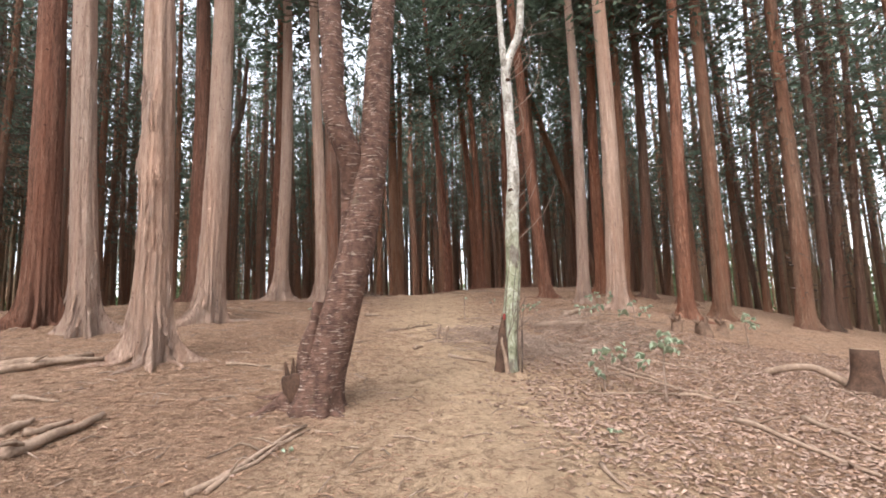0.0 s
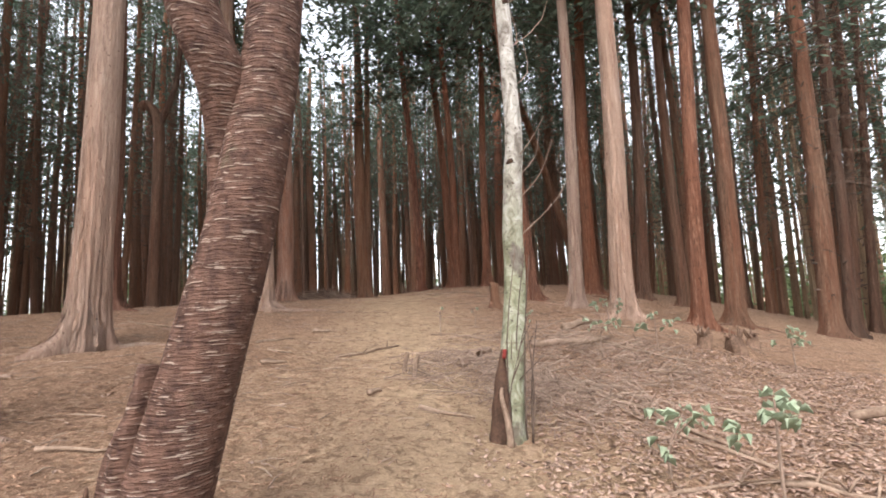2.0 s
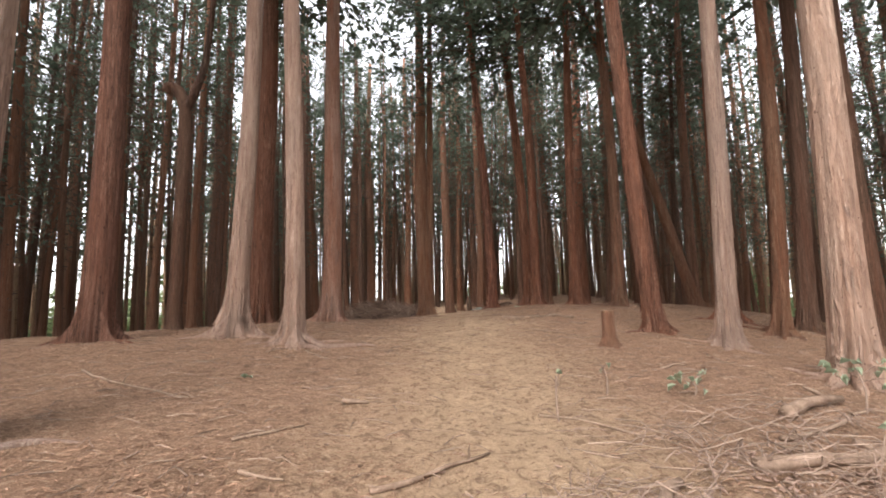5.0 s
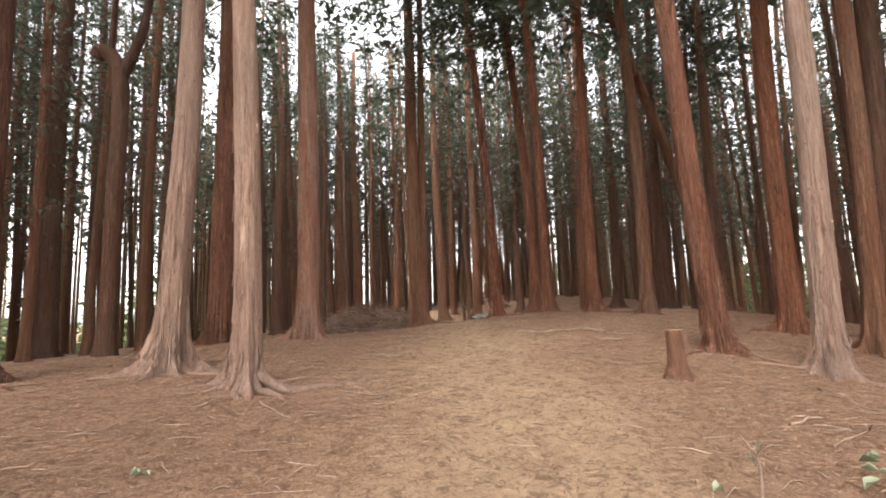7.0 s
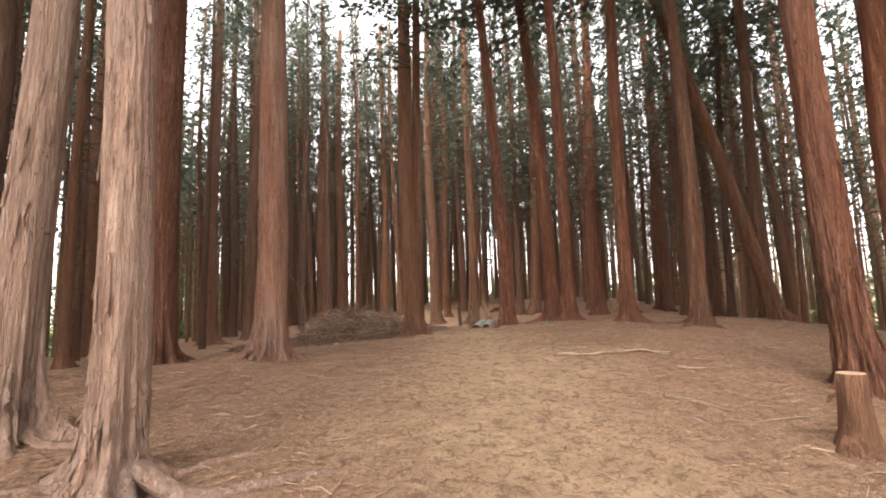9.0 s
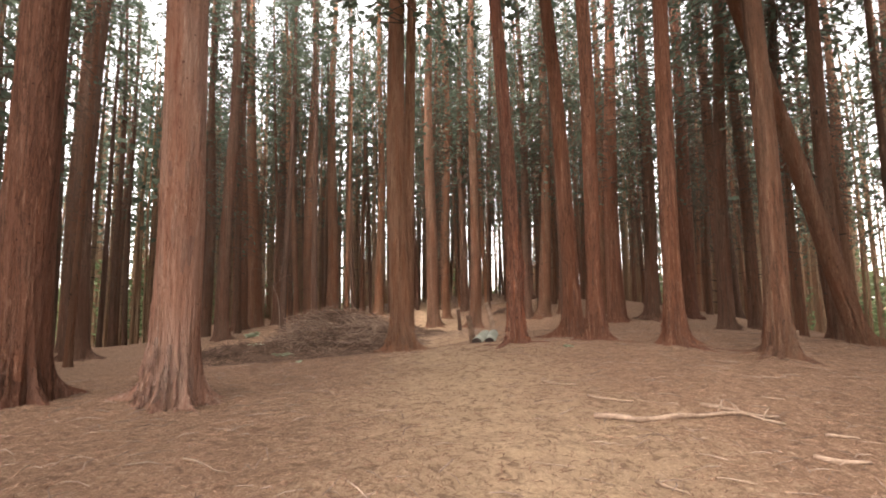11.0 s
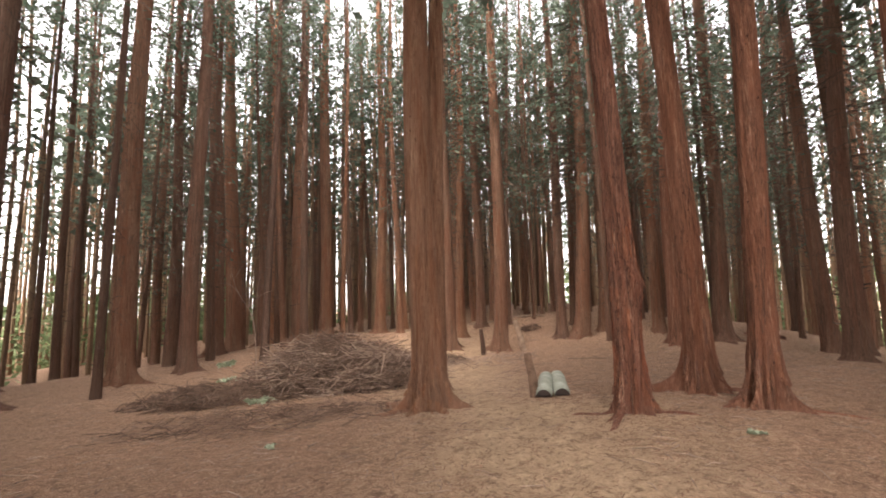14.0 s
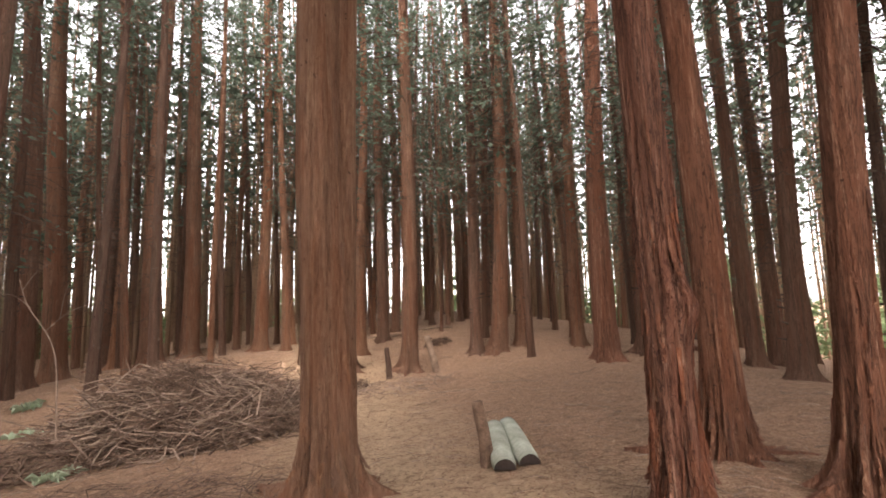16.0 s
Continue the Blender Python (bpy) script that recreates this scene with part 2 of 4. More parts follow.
GX, GY = steps(-9, 8, 0.12, 1.22), steps(-1, 30, 0.12, 1.22)
gv = [(x, y, ground_at(x, y)) for y in GY for x in GX]
w = len(GX)
gf = [(j * w + i, j * w + i + 1, (j + 1) * w + i + 1, (j + 1) * w + i) for j in range(len(GY) - 1) for i in range(w - 1)]
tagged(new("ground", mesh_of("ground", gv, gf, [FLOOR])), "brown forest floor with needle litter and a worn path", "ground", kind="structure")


# ---- shapes ----
def tube(pts, radii, sides, verts, faces, shape=None, cap=True):
    """A tube through pts with a radius for each, added to verts and faces. shape(i, a): a factor at ring i and angle a."""
    pts = [Vector(p) for p in pts]
    base = len(verts)
    side = None
    for i, p in enumerate(pts):
        way = (pts[min(i + 1, len(pts) - 1)] - pts[max(i - 1, 0)]).normalized()
        if side is None:
            side = way.cross(Vector((0.3, 0.9, 0.12))).normalized()
        side = (side - way * side.dot(way)).normalized()
        up = way.cross(side)
        for k in range(sides):
            a = 2 * math.pi * k / sides
            r = radii[i] * (shape(i, a) if shape else 1)
            verts.append(p + (side * math.cos(a) + up * math.sin(a)) * r)
    for i in range(len(pts) - 1):
        for k in range(sides):
            j = (k + 1) % sides
            faces.append((base + i * sides + k, base + i * sides + j, base + (i + 1) * sides + j, base + (i + 1) * sides + k))
    if cap:
        faces.append(tuple(base + (len(pts) - 1) * sides + k for k in range(sides)))
        faces.append(tuple(base + k for k in reversed(range(sides))))
    return verts, faces


def trunk_mesh(name, r, height, lean, bend, seed, mat, sides=28, toes=6, flare=1.0, burl=(), flute=0.05):
    """An upright trunk with root toes, fluted bark, a taper and a slight bend. Its foot is at the origin."""
    rnd = random.Random(seed)
    hs = [-0.35, -0.1, 0.0, 0.04, 0.08, 0.13, 0.19, 0.26, 0.34, 0.43, 0.55, 0.7, 0.85, 1.05, 1.25, 1.42, 1.6, 1.8, 2.0, 2.15, 2.3, 2.45, 2.6, 2.75, 2.9, 3.1, 3.3, 3.5, 3.8, 4.6, 5.5, 6.6, 8.0, 10.0, 12.5, 15.0, 18.0]
    hs = [h for h in hs if h < height] + [height]
    ph, ph2 = rnd.uniform(0, 6.3), rnd.uniform(0, 6.3)
    toe = [(2 * math.pi * (k + rnd.uniform(-0.3, 0.3)) / toes + ph, rnd.uniform(0.35, 1.4), rnd.uniform(0.12, 0.21)) for k in range(toes)]
    pts, rad = [], []
    for h in hs:
        s = max(h, 0)
        pts.append((lean[0] * s + bend * 0.35 * math.sin(s * 0.33 + ph) - bend * 0.35 * math.sin(ph), lean[1] * s + bend * 0.35 * math.sin(s * 0.27 + ph2) - bend * 0.35 * math.sin(ph2), h))
        rad.append(r * (1.06 - 0.75 * (max(h, 0) / 22) ** 1.1))

    def skin(h, a):
        h = max(h, -0.15)
        f = 1 + 0.06 * flare * math.exp(-max(h, 0) / 0.6)
        for c, amp, wid in toe:
            d = (a - c + math.pi) % (2 * math.pi) - math.pi
            f += flare * amp * (1.05 * math.exp(-max(h, 0) / 0.11) + 0.44 * math.exp(-max(h, 0) / 0.42)) * 1.2 * math.exp(-abs(d / wid) ** 1.5)
        f *= 1 + flute * (noise.noise((math.cos(a) * 2.2 + seed, math.sin(a) * 2.2, h * 0.35)) + 0.6 * noise.noise((math.cos(a) * 6 + seed, math.sin(a) * 6, h * 0.8)))
        f *= 1 + 0.3 * math.exp(-max(h, 0) / 0.7) * noise.noise((math.cos(a) * 5 + seed, math.sin(a) * 5, h * 0.5))
        f *= 1 + (0.04 + 0.26 * math.exp(-max(h, 0) / 0.5)) * noise.noise((math.cos(a) * 12 + seed, math.sin(a) * 12, h * 0.7))
        for up, c, amp, tall, wide in burl:
            if abs(h - up) < 0.9:
                d = (a - c + math.pi) % (2 * math.pi) - math.pi
                f += amp * math.exp(-((h - up) / tall) ** 2 - (d / wide) ** 2)
        return f

    def surface(h, a):
        """The point of the bark at height h and angle a, and the way out of it."""
        way = Vector((-0.949 * math.cos(a) - 0.316 * math.sin(a), 0.316 * math.cos(a) - 0.949 * math.sin(a), 0))
        k = next((i for i in range(len(hs) - 1) if hs[i + 1] > h), 0)
        mid = Vector(pts[k]).lerp(Vector(pts[k + 1]), (h - hs[k]) / (hs[k + 1] - hs[k]))
        return Vector((mid.x, mid.y, h)) + way * rad[k] * skin(h, a), way

    verts, faces = tube(pts, rad, sides, [], [], lambda i, a: skin(hs[i], a))
    return mesh_of(name, verts, faces, [mat]), pts, surface


def crown_mesh(name, lo, hi, wide, seed, limbs=84, sprays=17, size=0.235):
    """Drooping limbs from lo to hi round the axis, sparse below and fuller above, each hung with many small flat sprays."""
    rnd = random.Random(seed)
    verts, faces, slots = [], [], []
    for k in range(limbs):
        u = (k + rnd.random()) / limbs
        z = lo + (hi - lo) * u
        a = rnd.uniform(0, 2 * math.pi)
        ln = wide * (1 - u) ** 0.6 * rnd.uniform(0.55, 1.15) * (0.6 + 0.4 * min(1, u * 5)) + 0.3
        rise = rnd.uniform(-0.1, 0.4)
        pts = [(math.cos(a) * ln * s, math.sin(a) * ln * s, z + ln * (rise * s - 0.4 * s * s)) for s in (0.0, 0.55, 1.0)]
        n0 = len(faces)
        tube(pts, [0.022, 0.013, 0.005], 3, verts, faces, cap=False)
        slots += [1] * (len(faces) - n0)
        for _ in range(int(sprays * min(1.25, 0.35 + (z - lo) / 5.0) * rnd.uniform(0.3, 1.7))):
            s = rnd.uniform(0.2, 1.05)
            c = Vector((math.cos(a) * ln * s, math.sin(a) * ln * s, z + ln * (rise * s - 0.4 * s * s)))
            c += Vector((rnd.gauss(0, 0.2), rnd.gauss(0, 0.2), rnd.gauss(-0.06, 0.13)))
            b = a + rnd.gauss(0, 0.9)
            d = Vector((math.cos(b), math.sin(b), rnd.uniform(-0.9, 0.15))).normalized() * size * rnd.uniform(0.5, 1.4)
            q = d.cross(Vector((rnd.gauss(0, 0.5), rnd.gauss(0, 0.5), 1))).normalized() * size * rnd.uniform(0.15, 0.34)
            i = len(verts)
            verts += [c, c + d * 0.45 + q, c + d, c + d * 0.5 - q * 0.9]
            faces.append((i, i + 1, i + 2, i + 3))
            slots.append(0)
    return mesh_of(name, verts, faces, [FOLIAGE, DARKTWIG], False, slots)


def bare_mesh(name, lo, hi, seed, count=80):
    """Thin dead side branches below the crown, arching out level and hung with twigs."""
    rnd = random.Random(seed)
    verts, faces = [], []
    for k in range(count):
        z, a, ln = lo + (hi - lo) * rnd.random() ** 0.8, rnd.uniform(0, 6.28), rnd.uniform(0.3, 1.9)
        rise, dr = rnd.uniform(-0.1, 0.35), rnd.uniform(0.1, 0.6)
        pts = [Vector((math.cos(a + 0.15 * s) * ln * s, math.sin(a + 0.15 * s) * ln * s, z + ln * (rise * s - dr * s * s))) for s in (0, 0.5, 1.0)]
        tube(pts, [0.012, 0.008, 0.003], 3, verts, faces, cap=False)
        for _ in range(0 if ln < 0.6 else 3):
            p = pts[1].lerp(pts[rnd.choice((0, 2))], rnd.uniform(0, 0.6))
            tube([p, p + Vector((rnd.gauss(0, 0.3), rnd.gauss(0, 0.3), rnd.gauss(-0.12, 0.2)))], [0.006, 0.002], 3, verts, faces, cap=False)
    for k in range(40):
        z, a, ln = rnd.uniform(0.8, 9.0), rnd.uniform(0, 6.28), rnd.uniform(0.22, 0.36)
        p = Vector((math.cos(a) * 0.15, math.sin(a) * 0.15, z))
        tube([p, Vector((math.cos(a) * ln, math.sin(a) * ln, z + rnd.uniform(-0.02, 0.07)))], [0.028, 0.012], 4, verts, faces)
    return mesh_of(name, verts, faces, [DARKTWIG], False)


CROWNS = [crown_mesh("crown", (6.5, 5.5, 7.5, 4.6)[k], 20, 2.8, 40 + k) for k in range(4)]
LOW_CROWNS = [crown_mesh("crown", (2.6, 3.6)[k], 19, 2.7, 44 + k, 96, 13, 0.21) for k in range(2)]
HIGH_CROWNS = [crown_mesh("crown", (10.5, 11.5)[k], 19.5, 2.2, 50 + k, 54, 20, 0.25) for k in range(2)]
FULL_CROWNS = [crown_mesh("crown", (8.6, 9.6)[k], 20.5, 4.2, 54 + k, 112, 42, 0.28) for k in range(2)]
BARES = [bare_mesh("branchwork", (2.6, 1.8, 3.2, 2.2)[k], 11.0, 60 + k) for k in range(4)]


def part(name, me, parent, label=""):
    ob = new(name, me)
    ob.parent = parent
    return tagged(ob, label) if label else ob


def crown_up(tree, pts, k, turn):
    """Crown and dead branches set round the trunk where it passes 9 m; the stems by the path are clean low down."""
    hi = min(pts, key=lambda p: abs(p[2] - 10))
    clean = abs(tree.location.x) < 8 and tree.location.y < 26
    for nm, me in (("crown", HIGH_CROWNS[k % 2] if clean and tree.location.y < 12 else FULL_CROWNS[k % 2] if 12 < tree.location.y < 27 and abs(tree.location.x) < 9 else HIGH_CROWNS[k % 2] if tree.location.x < -8 and tree.location.y > 24 else CROWNS[k % 4]), ("branchwork", BARES[(k + 1) % 4])):
        if clean and nm != "crown":
            continue
        ob = part(nm, me, tree)
        if nm != "crown":
            tagged(ob, kind="stuff")
        ob.rotation_euler = (-hi[1] / hi[2], hi[0] / hi[2], turn)


TREES, SURFACES = [], {}


def cedar(x, y, r, lx=0.0, ly=0.0, mat=BARK_RED, label="", sides=0, flare=1.0, toes=7, burl=(), bend=0.25, height=20, crowned=True, flute=0.07):
    k = len(TREES)
    sides = sides or (100 if abs(x) < 8 and y < 27 else 24)
    flare *= 1.0
    tree = new("cedar_tree")
    tree.location = (x, y, lie(x, y) - 0.02)
    TREES.append((x, y))
    tone = {"pale_bark": "pale pinkish", "red_bark": "reddish", "rust_bark": "rust red", "tan_bark": "tan brown", "rose_bark": "pale reddish", "brown_bark": "brown", "dark_bark": "dark brown"}[mat.name]
    tagged(tree, label or f"tall cedar with {tone} stringy bark on the forest floor", "tree", "plantation cedars")
    me, pts, SURFACES[(x, y)] = trunk_mesh("trunk", r, height, (lx, ly), bend, 100 + k, mat, sides, toes, flare, burl, flute)
    part("trunk", me, tree)
    if crowned:
        crown_up(tree, pts, k, k * 2.4)
    return tree


# ---- the trees along the path ----
cedar(-6.6, 7.8, 0.22, -0.007, 0, BARK_RED)
cedar(-5.35, 7.15, 0.17, -0.05, 0, BARK_PALE)
cedar(-3.4, 5.6, 0.18, -0.012, 0, BARK_PALE, "pale cedar with knobbly scarred bark on the needle floor", flute=0.13, toes=4, flare=1.1, bend=0.3, burl=((2.2, 2.5, 0.42, 0.14, 0.5), (2.52, 2.4, 0.34, 0.09, 0.4), (2.95, 2.3, 0.36, 0.2, 0.45), (2.37, 1.9, -0.28, 0.07, 0.3), (2.35, 0.5, 0.22, 0.25, 0.6)))
cedar(-4.2, 8.55, 0.205, 0.0, 0.03, BARK_PALE, flare=1.2, toes=7)
cedar(4.1, 11.5, 0.20, 0.02, 0, BARK_PALE)
cedar(7.2, 17.0, 0.18, 0.02, 0, BARK_BROWN)
cedar(6.0, 12.0, 0.155, 0.042, 0, BARK_RED)
cedar(7.5, 13.1, 0.19, 0.042, 0, BARK_BROWN)
cedar(9.35, 12.6, 0.20, 0.05, 0, BARK_BROWN)
cedar(10.6, 13.4, 0.13, 0.05, 0, BARK_DARK)
cedar(12.2, 15.0, 0.13, 0.06, 0, BARK_DARK)
cedar(13.4, 15.6, 0.12, 0.05, 0, BARK_DARK)
cedar(7.9, 15.9, 0.15, 0.006, 0, BARK_BROWN)
cedar(-4.83, 14.0, 0.175, 0.017, 0, BARK_PALE, flare=1.3)
cedar(-3.4, 13.28, 0.155, -0.006, 0, BARK_PALE, "slender pale cedar with long surface roots", flare=1.5, toes=6)
cedar(-6.9, 13.2, 0.23, -0.008, 0, BARK_RED)
cedar(-6.65, 18.9, 0.28, 0.02, -0.055, BARK_RED)
cedar(-4.37, 18.4, 0.24, 0.032, -0.03, BARK_ROSE, "reddish cedar with frayed strips round its foot", flare=0.85, toes=9)
cedar(3.36, 15.75, 0.18, -0.088, -0.035, BARK_RED, "leaning red cedar with torn bark beside a stump", flare=0.7, flute=0.1)
cedar(4.2, 14.5, 0.165, 0.009, 0, BARK_PALE)
cedar(5.85, 17.7, 0.20, 0.02, 0, BARK_RED)
cedar(6.0, 16.0, 0.15, 0.05, 0, BARK_BROWN)
twin = cedar(-2.38, 25.0, 0.265, -0.02, 0.01, BARK_TAN, "stout cedar of two grown-together stems", flare=1.2, flute=0.12)
cedar(0.22, 22.8, 0.15, -0.043, -0.02, BARK_RUST, "red cedar with a burl and torn bark strips", burl=((1.62, 2.0, 0.42, 0.17, 0.8), (1.55, 2.8, 0.5, 0.17, 0.6), (1.2, 1.0, 0.25, 0.2, 0.5)), flare=1.25, flute=0.2)
cedar(1.65, 23.9, 0.175, -0.05, 0.02, BARK_RED, flare=1.5, flute=0.12)
cedar(1.79, 22.66, 0.145, -0.037, -0.06, BARK_RED, flare=1.5, flute=0.12)
cedar(2.95, 21.65, 0.15, 0.016, 0.01, BARK_RED, flare=1.4, flute=0.12)
cedar(4.0, 20.5, 0.165, 0.015, 0.025, BARK_BROWN)
cedar(7.5, 23.2, 0.18, -0.29, 0, BARK_BROWN, "slanting cedar trunk leaning over its neighbours", flare=0.7)
cedar(8.0, 24.4, 0.18, 0.018, 0, BARK_BROWN)
cedar(7.5, 28.2, 0.21, 0.03, 0, BARK_BROWN)
cedar(-12.0, 20.0, 0.24, 0.0, 0, BARK_DARK)
cedar(-12.9, 27.6, 0.3, 0.02, 0, BARK_BROWN)
cedar(-14.3, 27.5, 0.28, -0.02, 0, BARK_BROWN)
cedar(-12.0, 31.3, 0.32, 0.009, 0, BARK_BROWN)
cedar(-10.9, 32.9, 0.26, 0, 0, BARK_BROWN)
cedar(-15.5, 30.5, 0.25, -0.02, 0, BARK_BROWN)
cedar(-0.15, 35.0, 0.25, 0.01, 0, BARK_BROWN)
cedar(-2.1, 35.6, 0.28, 0, 0, BARK_BROWN)
cedar(7.2, 33.3, 0.25, 0.03, 0, BARK_BROWN)
cedar(9.5, 34.8, 0.33, 0.003, 0, BARK_RED)
cedar(5.6, 32.8, 0.32, 0.015, 0, BARK_RED)
cedar(9.1, 31.0, 0.21, -0.03, 0, BARK_BROWN)
cedar(10.5, 31.6, 0.22, -0.02, 0, BARK_BROWN)
cedar(8.4, 27.0, 0.11, 0.05, 0, BARK_DARK)
cedar(-11.8, 36.6, 0.33, -0.05, 0, BARK_BROWN)
cedar(-11.8, 38.4, 0.34, -0.04, 0, BARK_BROWN)
cedar(-12.5, 43.5, 0.3, 0, 0, BARK_BROWN)
cedar(-8.9, 38.6, 0.33, 0, 0, BARK_BROWN)
cedar(-8.4, 41.2, 0.33, 0, 0, BARK_BROWN)
cedar(-5.6, 41.0, 0.25, 0, 0, BARK_BROWN)
cedar(2.45, 36.1, 0.2, -0.01, 0, BARK_BROWN)
cedar(3.15, 35.8, 0.27, 0.03, 0, BARK_BROWN)
cedar(4.2, 36.3, 0.18, 0, 0, BARK_BROWN)
cedar(-0.5, 40.5, 0.22, 0, 0, BARK_BROWN)
cedar(6.0, 35.4, 0.2, 0, 0, BARK_BROWN)


# ---- the plantation further off ----
def open_ground(x, y):
    """Where the path, the slope and the clearing keep free of trees."""
    if y < -6:
        return abs(x) < 3
    if y < 14:
        return -9.5 < x < 10.5
    if y < 26:
        return -9.5 < x < 8.8
    if y < 34:
        return -11 < x < 9
    return abs(x - 0.5) < 1.5 and y < 40


rnd = random.Random(11)
spots = list(TREES)


def seed_trees(count, x0, x1, y0, y1, gap):
    """Scatter tree spots over a stretch of the wood, no two nearer than gap."""
    made = 0
    for _ in range(count * 40):
        x, y = rnd.uniform(x0, x1), rnd.uniform(y0, y1)
        if made < count and not open_ground(x, y) and all((x - u) ** 2 + (y - v) ** 2 > gap * gap for u, v in spots):
            spots.append((x, y))
            made += 1


seed_trees(90, -18, 18, 34, 49, 1.35)
seed_trees(16, -3, 4, 40, 50, 1.2)
seed_trees(66, -22, -9, 6, 27, 1.5)
seed_trees(20, -24, -11, 24, 36, 2.2)
seed_trees(56, 9, 25, 8, 36, 1.9)
# next three: unseen trees beside and behind the start, added to dim near trunks
seed_trees(16, -22, -8.5, -10, 7, 2.4)
seed_trees(14, 9, 24, -10, 8, 3.0)
seed_trees(26, -24, 24, -22, -7, 3.2)
seed_trees(16, -34, 34, 20, 47, 2.8)
STEMS = []
for k in range(14):
    me, pts, _ = trunk_mesh("trunk", 0.2, 20, (0, 0), 0.3, 300 + k, (BARK_BROWN, BARK_DARK, BARK_BROWN, BARK_TAN)[k % 4], 12, 5, 0.7)
    STEMS.append(me)
stock = []
for k in range(14):
    t = new("cedar_tree")
    t.location = (*spots[len(TREES) + k], lie(*spots[len(TREES) + k]))
    tagged(t, "tall straight cedar with dark bark deeper in the wood", "tree", "plantation cedars")
    part("trunk", STEMS[k], t)
    part("crown", HIGH_CROWNS[k % 2] if k > 11 else LOW_CROWNS[k % 2] if k > 7 else CROWNS[k % 4], t)
    tagged(part("branchwork", BARES[k % 4], t), kind="stuff")
    stock.append(t)
for i, (x, y) in enumerate(spots[len(TREES) + 14:]):
    s = rnd.uniform(0.4, 0.8)
    pick = 8 + i % 4 if x > 9 or (x < -9 and y < 20) else 12 + i % 2 if x < -6 and y > 24 else i % 10
    copy_thing(stock[pick], pose(x, y, lie(x, y), rnd.gauss(0, 1.6), rnd.gauss(0, 1.6), rnd.uniform(0, 360)) @ Matrix.Diagonal((s, s, rnd.uniform(0.9, 1.1), 1)))


def far_woods():
    """Stems, ragged crowns and bushes of the wood beyond, all round."""
    rnd = random.Random(5)
    verts, faces, slots = [], [], []

    def leaves(x, y, z, lo, hi, wide, count, size, mat=1):
        for _ in range(count):
            u = rnd.random() ** 0.8
            b, w = rnd.uniform(0, 6.28), wide * (1 - u) ** 0.6 * rnd.random() ** 0.5
            c = Vector((x + w * math.cos(b), y + w * math.sin(b), z + lo + (hi - lo) * u))
            q = Vector((rnd.gauss(0, 1), rnd.gauss(0, 1), rnd.gauss(0, 0.5))).normalized() * rnd.uniform(0.5, 1.2) * size
            p = q.cross(Vector((rnd.gauss(0, 1), rnd.gauss(0, 1), rnd.gauss(0, 1)))).normalized() * rnd.uniform(0.25, 0.6) * size
            i = len(verts)
            verts.extend([c - q, c + p, c + q, c - p])
            faces.append((i, i + 1, i + 2, i + 3))
            slots.append(mat)

    def stem(x, y, thick):
        z, r, h = ground_at(x, y), thick * rnd.uniform(0.7, 1.3), rnd.uniform(15, 20)
        n0 = len(faces)
        tube([(x, y, z - 0.5), (x + rnd.gauss(0, 0.1), y, z + h * 0.5), (x + rnd.gauss(0, 0.25), y, z + h)], [r * 1.2, r * 0.85, 0.05], 5, verts, faces, cap=False)
        slots.extend([0] * (len(faces) - n0))
        leaves(x, y, z, h * rnd.uniform(0.3, 0.55), h, 2.4, 60, 0.33)

    for _ in range(420):
        x, y = rnd.uniform(-36, 36), rnd.uniform(48, 76)
        stem(x, y, 0.11)
    for count, x0, x1, y0, y1 in ((190, -26, 28, 42, 60), (130, -34, -16, 2, 26), (110, -36, -18, 24, 42), (70, -28, -10, 46, 60), (150, 15, 36, 2, 44)):
        for _ in range(count):
            stem(rnd.uniform(x0, x1), rnd.uniform(y0, y1), 0.085)
    # these rings run on unseen behind the start, added to block low sky light
    for _ in range(300):
        a, d = rnd.uniform(0, 2 * math.pi), rnd.uniform(0, 1)
        x, y = (42 + 14 * d) * math.cos(a) * 0.72, 22 + (42 + 14 * d) * math.sin(a)
        leaves(x, y, ground_at(x, y) - 0.3, 0, rnd.uniform(2.0, 7.0), 2.8, 130, 0.3, 2)
    for _ in range(480):
        a, d = rnd.uniform(0, 2 * math.pi), rnd.uniform(44, 62)
        x, y = d * math.cos(a), 24 + d * math.sin(a)
        leaves(x, y, ground_at(x, y) - 0.6, 0, rnd.uniform(2.0, 5.0), 3.2, 60, 0.55, 2)
    for _ in range(420):
        a, d = rnd.uniform(0, 2 * math.pi), rnd.uniform(52, 78)
        x, y = d * math.cos(a), 24 + d * math.sin(a)
        stem(x, y, 0.13)
        leaves(x, y, ground_at(x, y) - 0.5, 0, rnd.uniform(3.0, 12.0), 4.0, 80, 0.75, 2)
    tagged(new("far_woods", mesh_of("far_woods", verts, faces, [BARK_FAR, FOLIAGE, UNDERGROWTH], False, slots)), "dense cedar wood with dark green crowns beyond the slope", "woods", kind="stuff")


far_woods()


